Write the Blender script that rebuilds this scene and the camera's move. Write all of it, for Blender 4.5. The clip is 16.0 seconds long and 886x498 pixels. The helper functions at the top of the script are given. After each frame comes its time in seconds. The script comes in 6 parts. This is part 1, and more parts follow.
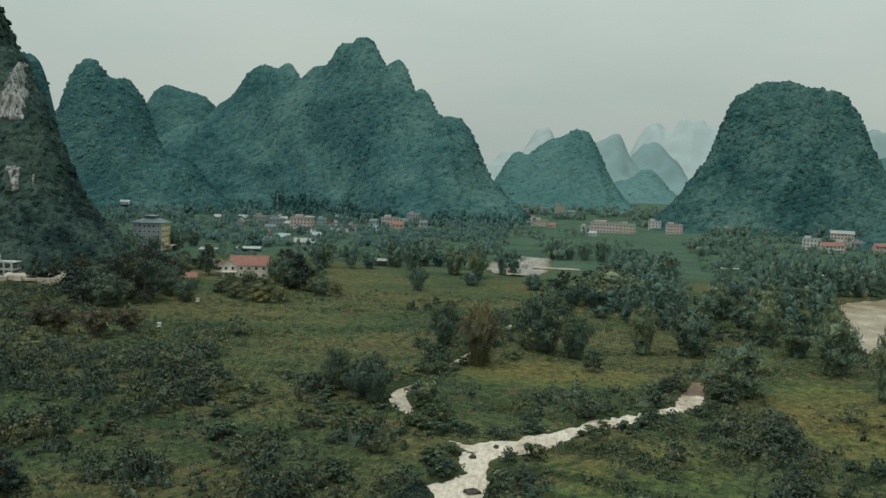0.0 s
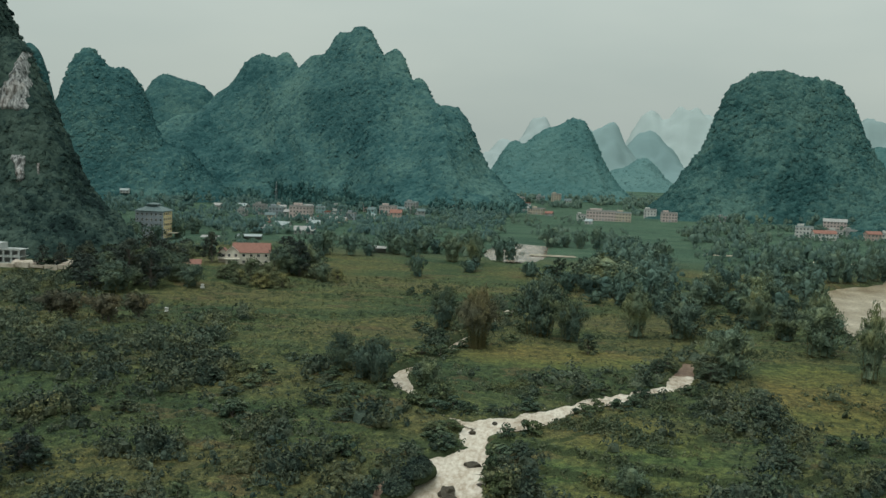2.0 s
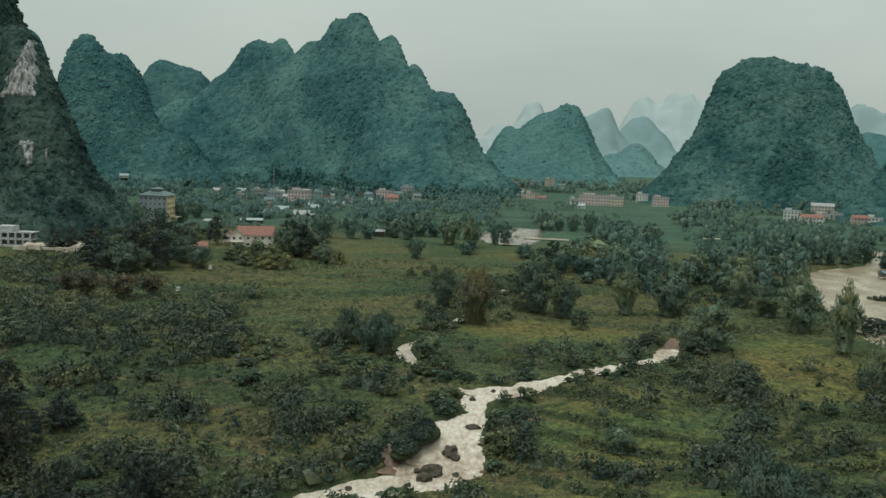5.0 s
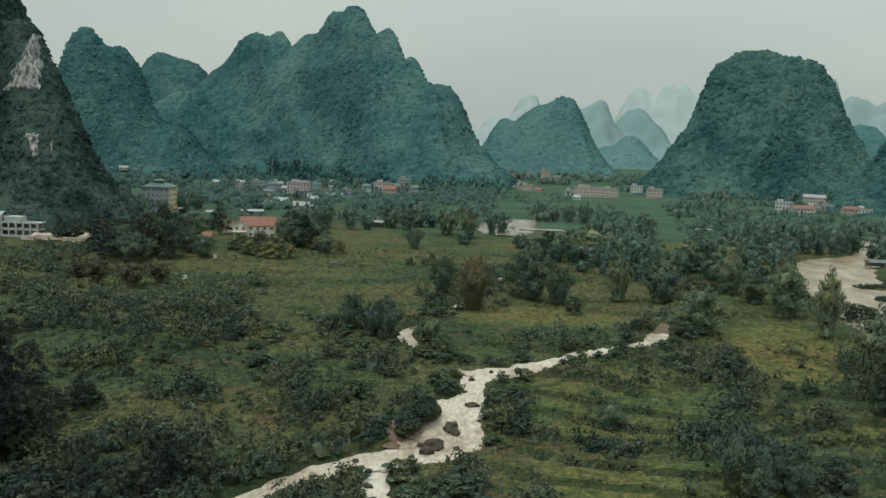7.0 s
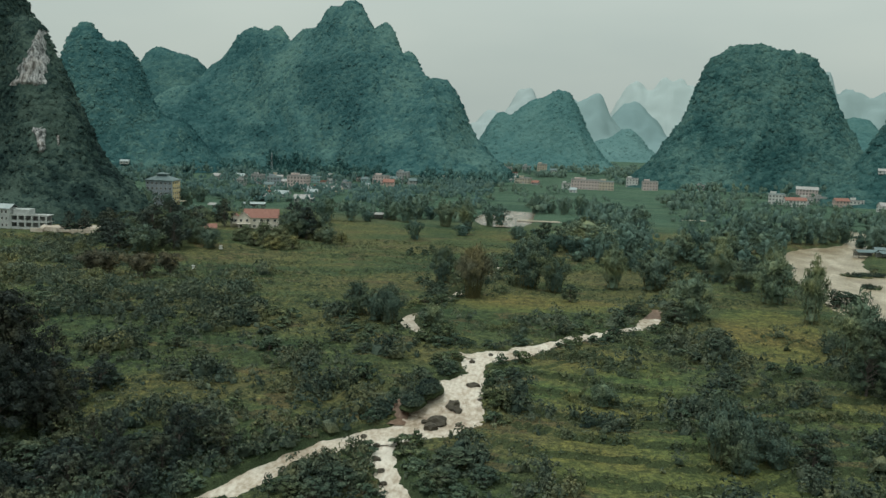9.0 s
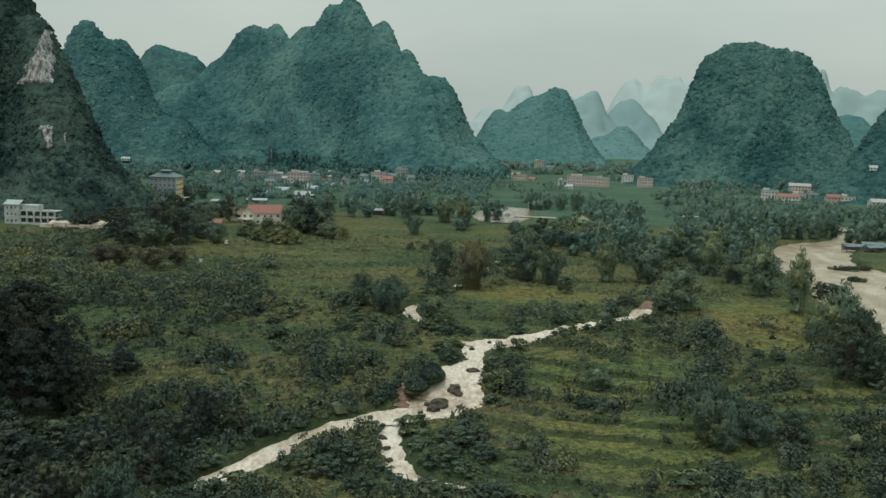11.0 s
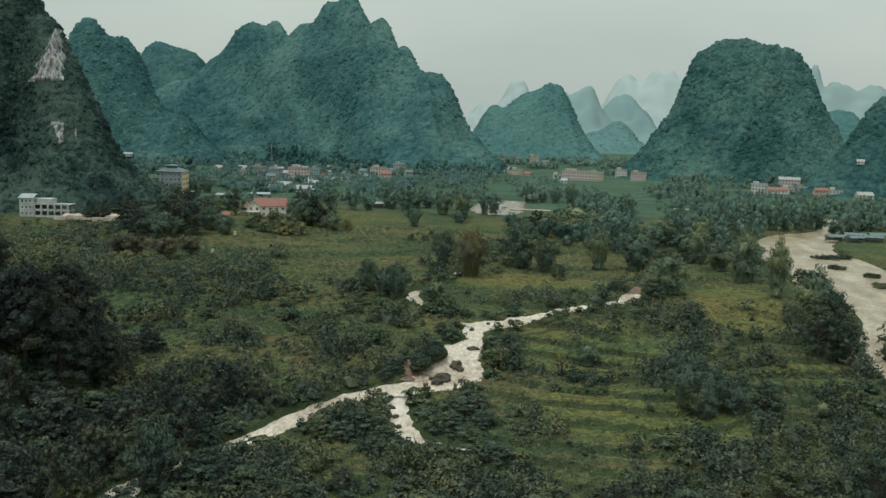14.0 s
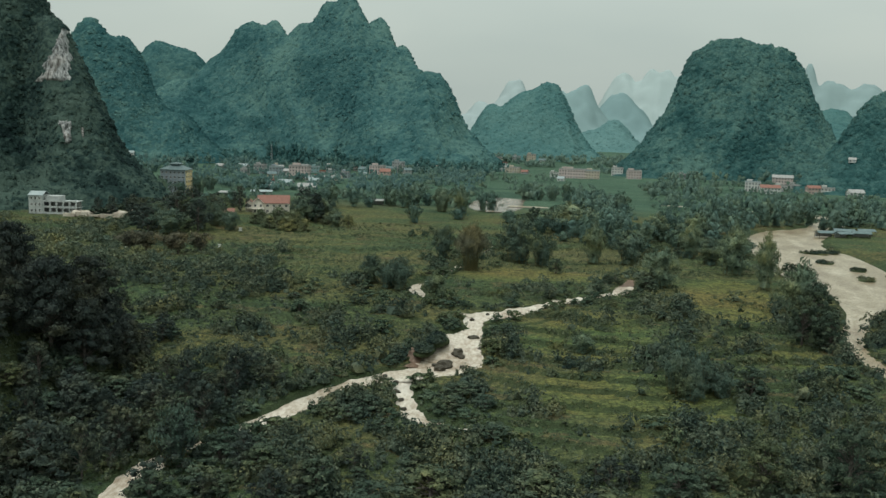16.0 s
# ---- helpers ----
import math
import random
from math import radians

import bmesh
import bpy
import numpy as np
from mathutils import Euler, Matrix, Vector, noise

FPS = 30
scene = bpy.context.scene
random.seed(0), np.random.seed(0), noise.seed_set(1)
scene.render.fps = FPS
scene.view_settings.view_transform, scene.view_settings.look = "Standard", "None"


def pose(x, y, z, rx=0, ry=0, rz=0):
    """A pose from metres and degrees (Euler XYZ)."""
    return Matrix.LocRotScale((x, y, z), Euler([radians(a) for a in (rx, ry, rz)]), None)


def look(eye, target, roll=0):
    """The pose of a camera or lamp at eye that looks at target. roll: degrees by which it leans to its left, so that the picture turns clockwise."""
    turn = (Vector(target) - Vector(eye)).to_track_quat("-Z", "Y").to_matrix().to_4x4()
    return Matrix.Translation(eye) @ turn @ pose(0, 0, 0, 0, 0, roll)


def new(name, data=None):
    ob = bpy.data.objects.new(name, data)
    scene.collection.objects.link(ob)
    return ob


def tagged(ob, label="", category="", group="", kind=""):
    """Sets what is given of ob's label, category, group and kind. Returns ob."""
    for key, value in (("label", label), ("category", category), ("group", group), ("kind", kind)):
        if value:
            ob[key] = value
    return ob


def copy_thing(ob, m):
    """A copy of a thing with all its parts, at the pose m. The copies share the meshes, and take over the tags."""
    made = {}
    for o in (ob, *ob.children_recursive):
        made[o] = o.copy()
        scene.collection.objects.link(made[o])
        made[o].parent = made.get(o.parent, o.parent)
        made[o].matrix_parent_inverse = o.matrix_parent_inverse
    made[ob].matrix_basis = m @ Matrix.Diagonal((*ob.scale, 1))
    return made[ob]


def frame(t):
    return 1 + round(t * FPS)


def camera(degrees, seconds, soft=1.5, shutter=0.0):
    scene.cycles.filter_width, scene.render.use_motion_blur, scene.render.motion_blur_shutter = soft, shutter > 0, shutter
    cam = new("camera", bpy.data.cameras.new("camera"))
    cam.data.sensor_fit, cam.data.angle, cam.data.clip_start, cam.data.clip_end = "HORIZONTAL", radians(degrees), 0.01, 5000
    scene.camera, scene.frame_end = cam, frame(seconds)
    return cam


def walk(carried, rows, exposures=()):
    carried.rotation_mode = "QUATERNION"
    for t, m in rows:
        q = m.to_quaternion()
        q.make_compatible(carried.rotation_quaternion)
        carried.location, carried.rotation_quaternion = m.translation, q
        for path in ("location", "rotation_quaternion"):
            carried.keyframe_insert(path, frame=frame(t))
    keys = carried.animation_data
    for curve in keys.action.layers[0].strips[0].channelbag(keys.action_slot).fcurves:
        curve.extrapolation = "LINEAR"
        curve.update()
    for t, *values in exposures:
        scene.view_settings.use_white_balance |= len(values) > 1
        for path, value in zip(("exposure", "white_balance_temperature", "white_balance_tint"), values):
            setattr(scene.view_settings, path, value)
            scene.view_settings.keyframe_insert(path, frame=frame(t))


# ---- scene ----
cam = camera(52.8, 16.0, 1.5)
PATH = [
    (0, (-0.281, 5.516, 66.603), (-0.562, 7.487, 66.411), 1.8),
    (0.5, (-0.203, 3.198, 66.647), (-0.482, 5.169, 66.448), 1.8),
    (1, (-0.117, 0.797, 66.691), (-0.393, 2.768, 66.487), 1.8),
    (1.5, (-0.086, -1.722, 66.754), (-0.36, 0.247, 66.543), 1.8),
    (2, (0.014, -4.349, 66.833), (-0.258, -2.379, 66.616), 1.8),
    (2.5, (0.036, -7.006, 66.919), (-0.233, -5.037, 66.697), 1.8),
    (3, (0.029, -9.711, 67.0), (-0.237, -7.742, 66.772), 1.8),
    (3.5, (0.03, -12.52, 67.051), (-0.234, -10.551, 66.818), 1.8),
    (4, (0.017, -15.407, 67.092), (-0.244, -13.438, 66.854), 1.8),
    (6.5, (0.321, -30.231, 67.332), (0.072, -28.264, 67.069), 1.8),
    (7, (0.411, -33.254, 67.381), (0.165, -31.287, 67.115), 1.8),
    (7.5, (0.497, -36.307, 67.441), (0.252, -34.34, 67.171), 1.8),
    (8, (0.537, -39.4, 67.488), (0.295, -37.434, 67.215), 1.8),
    (8.5, (0.512, -42.53, 67.506), (0.272, -40.564, 67.229), 1.8),
    (9, (0.534, -45.707, 67.525), (0.296, -43.741, 67.245), 1.7),
    (11.5, (0.904, -62.03, 67.89), (0.676, -60.064, 67.601), 1.7),
    (12, (0.925, -65.415, 67.928), (0.7, -63.449, 67.636), 1.7),
    (12.5, (0.956, -68.876, 67.964), (0.732, -66.91, 67.672), 1.7),
    (13, (1.039, -72.337, 68.008), (0.816, -70.371, 67.715), 1.7),
    (13.5, (1.213, -75.764, 68.086), (0.991, -73.798, 67.791), 1.6),
    (14, (1.37, -79.181, 68.187), (1.149, -77.215, 67.891), 1.6),
    (14.5, (1.44, -82.586, 68.288), (1.221, -80.621, 67.991), 1.6),
    (15, (1.455, -85.969, 68.387), (1.237, -84.004, 68.089), 1.6),
    (15.5, (1.422, -89.389, 68.467), (1.206, -87.423, 68.17), 1.6),
    (16, (1.375, -92.843, 68.525), (1.161, -90.877, 68.226), 1.6),
]
walk(cam, [(t, look(eye, target, roll)) for t, eye, target, roll in PATH], [(0, -0.05, 6050, 10), (6, 0.0, 6050, 10), (16, 0.08, 6050, 10)])

# ---- world and light ----
world = bpy.data.worlds.new("overcast_sky")
scene.world = world
world.use_nodes = True
wn, wl = world.node_tree.nodes, world.node_tree.links
wn.clear()
w_out = wn.new("ShaderNodeOutputWorld")
w_bg = wn.new("ShaderNodeBackground")
w_sky = wn.new("ShaderNodeTexSky")
w_sky.sky_type, w_sky.sun_disc = "NISHITA", False
w_sky.sun_elevation, w_sky.sun_rotation = radians(67), radians(222)
w_sky.air_density, w_sky.dust_density = 1.6, 4.0
w_scale = wn.new("ShaderNodeVectorMath")
w_scale.operation = "SCALE"
w_scale.inputs["Scale"].default_value = 0.10
w_tc = wn.new("ShaderNodeTexCoord")
w_map = wn.new("ShaderNodeMapping")
w_map.inputs["Scale"].default_value = (1.0, 1.0, 3.2)
w_noise = wn.new("ShaderNodeTexNoise")
w_noise.inputs["Scale"].default_value = 2.3
w_noise.inputs["Detail"].default_value = 4.0
w_noise.inputs["Roughness"].default_value = 0.45
w_ramp = wn.new("ShaderNodeValToRGB")
w_ramp.color_ramp.elements[0].position, w_ramp.color_ramp.elements[0].color = 0.32, (0.468, 0.524, 0.456, 1)
w_ramp.color_ramp.elements[1].position, w_ramp.color_ramp.elements[1].color = 0.70, (0.562, 0.604, 0.513, 1)
w_mix = wn.new("ShaderNodeMix")
w_mix.data_type = "RGBA"
w_mix.inputs["Factor"].default_value = 0.93
wl.new(w_sky.outputs["Color"], w_scale.inputs[0])
wl.new(w_tc.outputs["Generated"], w_map.inputs["Vector"])
wl.new(w_map.outputs["Vector"], w_noise.inputs["Vector"])
wl.new(w_noise.outputs["Fac"], w_ramp.inputs["Fac"])
wl.new(w_scale.outputs["Vector"], w_mix.inputs["A"])
wl.new(w_ramp.outputs["Color"], w_mix.inputs["B"])
wl.new(w_mix.outputs["Result"], w_bg.inputs["Color"])
# an overcast sky is brightest overhead: strength 0.9 + 1.15 * sine of the height
w_sep = wn.new("ShaderNodeSeparateXYZ")
w_up = wn.new("ShaderNodeMath")
w_up.operation, w_up.use_clamp = "MULTIPLY_ADD", False
w_low = wn.new("ShaderNodeMath")
w_low.operation = "MAXIMUM"
w_low.inputs[1].default_value = 0.0
w_up.inputs[1].default_value, w_up.inputs[2].default_value = 1.15, 0.88
wl.new(w_tc.outputs["Generated"], w_sep.inputs["Vector"])
wl.new(w_sep.outputs["Z"], w_low.inputs[0])
wl.new(w_low.outputs[0], w_up.inputs[0])
wl.new(w_up.outputs[0], w_bg.inputs["Strength"])
wl.new(w_bg.outputs["Background"], w_out.inputs["Surface"])

sun = new("sun", bpy.data.lights.new("sun", "SUN"))
sun.data.energy, sun.data.angle, sun.data.color = 1.5, radians(32), (1.0, 0.97, 0.90)
sun.matrix_world = look((0, 0, 300), (55, 62, 100))


# ---- helpers of this scene ----


def lattice(ix, iy, seed):
    n = (ix.astype(np.int64) * 374761393 + iy.astype(np.int64) * 668265263 + seed * 144665) & 0x7FFFFFFF
    n = ((n ^ (n >> 13)) * 1274126177) & 0x7FFFFFFF
    return ((n ^ (n >> 16)) & 0xFFFF) / 65535.0


def grain(x, y, seed=0):
    """Smooth noise from 0 to 1, one cell a unit."""
    x, y = np.asarray(x, float), np.asarray(y, float)
    ix, iy = np.floor(x), np.floor(y)
    fx, fy = x - ix, y - iy
    fx, fy = fx * fx * (3 - 2 * fx), fy * fy * (3 - 2 * fy)
    a, b = lattice(ix, iy, seed), lattice(ix + 1, iy, seed)
    c, d = lattice(ix, iy + 1, seed), lattice(ix + 1, iy + 1, seed)
    return (a * (1 - fx) + b * fx) * (1 - fy) + (c * (1 - fx) + d * fx) * fy


def fractal(x, y, seed=0, octaves=4):
    total, size, out = 0.0, 1.0, 0.0
    for o in range(octaves):
        out = out + size * grain(x * 2 ** o, y * 2 ** o, seed + 17 * o)
        total += size
        size *= 0.5
    return out / total


def mesh_of(name, verts, faces, material, smooth=False):
    """A mesh from an array of vertices and an array (or a list of arrays) of faces."""
    me = bpy.data.meshes.new(name)
    groups = faces if isinstance(faces, list) else [faces]
    groups = [np.asarray(g, np.int32) for g in groups if len(g)]
    verts = np.asarray(verts, np.float32)
    me.vertices.add(len(verts))
    me.vertices.foreach_set("co", verts.ravel())
    loops = np.concatenate([g.ravel() for g in groups])
    counts = np.concatenate([np.full(len(g), g.shape[1], np.int32) for g in groups])
    me.loops.add(len(loops))
    me.loops.foreach_set("vertex_index", loops)
    me.polygons.add(len(counts))
    me.polygons.foreach_set("loop_start", np.r_[0, np.cumsum(counts)[:-1]].astype(np.int32))
    me.update(calc_edges=True)
    me.polygons.foreach_set("use_smooth", np.full(len(counts), smooth))
    me.materials.append(material)
    return me


def piece(name, me, parent=None, label=""):
    ob = new(name, me)
    if parent is not None:
        ob.parent = parent
    return tagged(ob, label)


def grid_faces(nu, nv):
    i = np.arange(nu * nv).reshape(nu, nv)
    return np.stack([i[:-1, :-1], i[1:, :-1], i[1:, 1:], i[:-1, 1:]], -1).reshape(-1, 4)


def join_bits(bits):
    verts, groups, n = [], {}, 0
    for v, f in bits:
        verts.append(v)
        for g in (f if isinstance(f, list) else [f]):
            groups.setdefault(g.shape[1], []).append(g + n)
        n += len(v)
    return np.concatenate(verts), [np.concatenate(g) for g in groups.values()]


def tube(points, radii, sides=6):
    """A tapered tube along points."""
    points, radii = np.asarray(points, float), np.asarray(radii, float)
    ahead = np.gradient(points, axis=0)
    ahead /= np.linalg.norm(ahead, axis=1)[:, None] + 1e-9
    side = np.cross(ahead, (0.31, 0.87, 0.12))
    side /= np.linalg.norm(side, axis=1)[:, None] + 1e-9
    up = np.cross(side, ahead)
    a = np.arange(sides) / sides * 2 * np.pi
    v = points[:, None] + radii[:, None, None] * (np.cos(a)[None, :, None] * side[:, None] + np.sin(a)[None, :, None] * up[:, None])
    i = np.arange(len(points) * sides).reshape(len(points), sides)
    j = np.roll(i, -1, 1)
    return v.reshape(-1, 3), np.stack([i[:-1], j[:-1], j[1:], i[1:]], -1).reshape(-1, 4)


def cards(centres, normals, length, width, r, droop=0.0):
    """Small leaf sprays: one four-sided blade each, turned at random about its normal."""
    n = len(centres)
    normals = normals / (np.linalg.norm(normals, axis=1)[:, None] + 1e-9)
    a = np.cross(normals, r.normal(size=(n, 3)))
    a[:, 2] -= droop
    a /= np.linalg.norm(a, axis=1)[:, None] + 1e-9
    b = np.cross(normals, a)
    b /= np.linalg.norm(b, axis=1)[:, None] + 1e-9
    ln = (length * r.uniform(0.6, 1.3, n))[:, None]
    wd = (width * r.uniform(0.6, 1.3, n))[:, None]
    lift = normals * (0.18 * ln)
    v = np.stack([centres - a * ln * 0.5 - lift, centres - b * wd * 0.5 + a * ln * r.uniform(-0.15, 0.15, (n, 1)), centres + a * ln * 0.5 - lift,
                  centres + b * wd * 0.5], 1)
    return v.reshape(-1, 3), np.arange(4 * n).reshape(n, 4)


ICO2 = bmesh.new()
bmesh.ops.create_icosphere(ICO2, subdivisions=2, radius=1.0)
ICO2_V = np.array([v.co[:] for v in ICO2.verts])
ICO2_F = np.array([[v.index for v in f.verts] for f in ICO2.faces])
ICO2.free()


A5 = np.arange(5) / 5 * 2 * np.pi
DOME_V = np.vstack([[0, 0, 1.0], np.stack([0.78 * np.cos(A5), 0.78 * np.sin(A5), np.full(5, 0.55)], 1), np.stack([np.cos(A5 + 0.63), np.sin(A5 + 0.63), np.full(5, -0.35)], 1)])
DOME_F = np.array([[0, 1 + k, 1 + (k + 1) % 5] for k in range(5)] + [[1 + k, 6 + k, 1 + (k + 1) % 5] for k in range(5)] + [[1 + (k + 1) % 5, 6 + k, 6 + (k + 1) % 5] for k in range(5)])


def blobs(centres, radii, r, rough=0.3, flat=0.85, shape="dome"):
    """Uneven clumps, one lump each: an open-bottomed dome, or a closed and finer stone."""
    base, tri = (ICO2_V, ICO2_F) if shape == "stone" else (DOME_V, DOME_F)
    n, k = len(centres), len(base)
    jit = 1 + r.uniform(-rough, rough, (n, k, 1))
    turn = r.uniform(0, 2 * np.pi, n)
    c, s = np.cos(turn)[:, None], np.sin(turn)[:, None]
    v = np.repeat(base[None], n, 0)
    v = np.stack([v[..., 0] * c - v[..., 1] * s, v[..., 0] * s + v[..., 1] * c, v[..., 2] * flat], -1) * jit
    v = v * np.asarray(radii)[:, None, None] + centres[:, None]
    f = tri[None] + (np.arange(n) * k)[:, None, None]
    return v.reshape(-1, 3), f.reshape(-1, 3)


# ---- materials ----
def material(name, rough=0.8, metal=0.0):
    m = bpy.data.materials.new(name)
    m.use_nodes = True
    n, l = m.node_tree.nodes, m.node_tree.links
    b = n["Principled BSDF"]
    b.inputs["Roughness"].default_value, b.inputs["Metallic"].default_value = rough, metal
    b.inputs["Specular IOR Level"].default_value = 0.25
    return m, n, l, b


def noise_node(n, l, vector, scale, detail=3.0, rough=0.55):
    t = n.new("ShaderNodeTexNoise")
    t.inputs["Scale"].default_value, t.inputs["Detail"].default_value, t.inputs["Roughness"].default_value = scale, detail, rough
    l.new(vector, t.inputs["Vector"])
    return t.outputs["Fac"]


def ramp_node(n, l, fac, stops):
    r = n.new("ShaderNodeValToRGB")
    e = r.color_ramp.elements
    while len(e) < len(stops):
        e.new(0.5)
    for s, (p, c) in zip(e, stops):
        s.position, s.color = p, (*c, 1)
    l.new(fac, r.inputs["Fac"])
    return r.outputs["Color"]


def mix_node(n, l, fac, a, b, kind="MIX"):
    x = n.new("ShaderNodeMix")
    x.data_type, x.blend_type = "RGBA", kind
    for socket, v in (("Factor", fac), ("A", a), ("B", b)):
        if hasattr(v, "links"):
            l.new(v, x.inputs[socket])
        else:
            x.inputs[socket].default_value = v if socket == "Factor" else (*v, 1)
    return x.outputs["Result"]


def math_node(n, l, op, a, b=0.0, clamp=False):
    x = n.new("ShaderNodeMath")
    x.operation, x.use_clamp = op, clamp
    for i, v in enumerate((a, b)):
        if hasattr(v, "links"):
            l.new(v, x.inputs[i])
        else:
            x.inputs[i].default_value = v
    return x.outputs[0]


def bump_node(n, l, b, height, strength, distance):
    x = n.new("ShaderNodeBump")
    x.inputs["Strength"].default_value, x.inputs["Distance"].default_value = strength, distance
    l.new(height, x.inputs["Height"])
    l.new(x.outputs["Normal"], b.inputs["Normal"])


def voronoi_node(n, l, vector, size):
    """Cells of one size in metres: the distance from each cell's middle, and a number that each cell has to itself."""
    t = n.new("ShaderNodeTexVoronoi")
    t.inputs["Scale"].default_value = 1.0 / size
    l.new(vector, t.inputs["Vector"])
    sep = n.new("ShaderNodeSeparateColor")
    l.new(t.outputs["Color"], sep.inputs["Color"])
    return t.outputs["Distance"], sep.outputs["Red"]


def foliage(name, dark, mid, light, scale=0.35, each=0.30, leaves=0.9):
    m, n, l, b = material(name, 0.75)
    dark, mid, light = ((t[0], t[1], 1.08 * t[2]) for t in (dark, mid, light))
    b.inputs["Specular IOR Level"].default_value = 0.15
    pos = n.new("ShaderNodeNewGeometry")
    info = n.new("ShaderNodeObjectInfo")
    f = noise_node(n, l, pos.outputs["Position"], scale, 3)
    g = math_node(n, l, "MULTIPLY_ADD", pos.outputs["Random Per Island"], each)
    n_last = g.node
    l.new(f, n_last.inputs[2])
    n_last.inputs[1].default_value = each
    h = math_node(n, l, "MULTIPLY_ADD", info.outputs["Random"], 0.22)
    l.new(g, h.node.inputs[2])
    c = ramp_node(n, l, math_node(n, l, "SUBTRACT", h, 0.5 * each + 0.075), [(0.12, dark), (0.5, mid), (0.92, light)])
    patch = noise_node(n, l, pos.outputs["Position"], 0.075, 3, 0.6)
    c = mix_node(n, l, 1.0 if leaves > 0.5 else 0.55, c, ramp_node(n, l, patch, [(0.34, (0.78, 0.86, 0.92)), (0.50, (1.0, 1.0, 1.0)), (0.66, (1.50, 1.26, 0.92))]), "MULTIPLY")
    leafy = noise_node(n, l, pos.outputs["Position"], 2.6, 5, 0.72)
    c = mix_node(n, l, leaves, c, ramp_node(n, l, leafy, [(0.36, (0.44, 0.48, 0.48)), (0.50, (0.95, 0.96, 0.95)), (0.64, (1.62, 1.56, 1.44))]), "MULTIPLY")
    l.new(c, b.inputs["Base Color"])
    bump_node(n, l, b, leafy, 0.55, 0.25)
    return m


LEAF_BAMBOO = foliage("bamboo_leaves", (0.060, 0.092, 0.062), (0.110, 0.150, 0.092), (0.180, 0.215, 0.132), 0.35, 0.18)
LEAF_BAMBOO_DARK = foliage("dark_bamboo_leaves", (0.038, 0.062, 0.046), (0.070, 0.104, 0.072), (0.128, 0.162, 0.106), 0.35, 0.18)
LEAF_BAMBOO_DRY = foliage("dry_bamboo_leaves", (0.060, 0.066, 0.040), (0.100, 0.104, 0.062), (0.155, 0.152, 0.094), 0.35, 0.15, 0.6)
LEAF_TREE = foliage("broad_leaves", (0.021, 0.034, 0.024), (0.046, 0.068, 0.042), (0.102, 0.122, 0.073))
LEAF_DARK = foliage("dark_leaves", (0.014, 0.022, 0.018), (0.031, 0.044, 0.034), (0.074, 0.088, 0.062))
LEAF_SHRUB = foliage("shrub_leaves", (0.011, 0.020, 0.017), (0.037, 0.057, 0.040), (0.124, 0.142, 0.086), 0.10, 0.36)
LEAF_BANK = foliage("bank_weeds", (0.036, 0.054, 0.032), (0.076, 0.100, 0.054), (0.145, 0.155, 0.082), 0.20)
# lighter copy of the shrub leaves, the far fields' brighter light put in
LEAF_SCRUB = foliage("scrub_leaves", (0.022, 0.038, 0.029), (0.064, 0.090, 0.060), (0.160, 0.180, 0.106), 0.08, 0.34)
LEAF_BUSH = foliage("bush_leaves", (0.022, 0.038, 0.026), (0.052, 0.080, 0.047), (0.125, 0.150, 0.082), 0.25)
LEAF_HILLSIDE = foliage("black_green_leaves", (0.011, 0.016, 0.014), (0.024, 0.032, 0.026), (0.058, 0.068, 0.050))
LEAF_OLIVE = foliage("olive_leaves", (0.062, 0.082, 0.044), (0.108, 0.126, 0.066), (0.165, 0.176, 0.098))
LEAF_RUST = foliage("rust_leaves", (0.034, 0.040, 0.028), (0.072, 0.072, 0.046), (0.118, 0.108, 0.066))


def hill_foliage(name, dark, mid, light, big=0.007, crown=8.0):
    """A forest canopy far off: broad scrub patches, then tree crowns that differ a little from one another."""
    m, n, l, b = material(name, 0.9)
    b.inputs["Specular IOR Level"].default_value = 0.05
    geo = n.new("ShaderNodeNewGeometry")
    pos = geo.outputs["Position"]
    gap, each = voronoi_node(n, l, pos, crown)
    gap2, each2 = voronoi_node(n, l, pos, 0.4 * crown)
    f = math_node(n, l, "MULTIPLY", noise_node(n, l, pos, big, 5, 0.62), 0.92)
    g = math_node(n, l, "MULTIPLY_ADD", each, 0.16)
    g.node.inputs[1].default_value = 0.16
    l.new(f, g.node.inputs[2])
    h = math_node(n, l, "MULTIPLY_ADD", each2, 0.12)
    h.node.inputs[1].default_value = 0.12
    l.new(g, h.node.inputs[2])
    k = math_node(n, l, "MULTIPLY_ADD", geo.outputs["Random Per Island"], 0.12)
    k.node.inputs[1].default_value = 0.12
    l.new(h, k.node.inputs[2])
    c = ramp_node(n, l, k, [(0.46, dark), (0.63, mid), (0.84, light)])
    l.new(c, b.inputs["Base Color"])
    bump_node(n, l, b, math_node(n, l, "ADD", math_node(n, l, "MULTIPLY", gap, -1.0), math_node(n, l, "MULTIPLY", gap2, -0.6)), 0.55, 0.35 * crown)
    return m


# the hills' leaf colours hold distance haze: bluer and paler than the leaves
LEAF_HILL = hill_foliage("haze_tinted_hill_leaves", (0.021, 0.063, 0.067), (0.041, 0.098, 0.098), (0.084, 0.154, 0.136), 0.009, 6.0)
LEAF_DOME = hill_foliage("haze_tinted_dome_leaves", (0.017, 0.052, 0.052), (0.037, 0.087, 0.083), (0.076, 0.138, 0.118), 0.014, 6.0)
LEAF_BACK = hill_foliage("haze_paled_hill_leaves", (0.048, 0.112, 0.112), (0.062, 0.136, 0.132), (0.086, 0.166, 0.154), 0.012, 7.0)
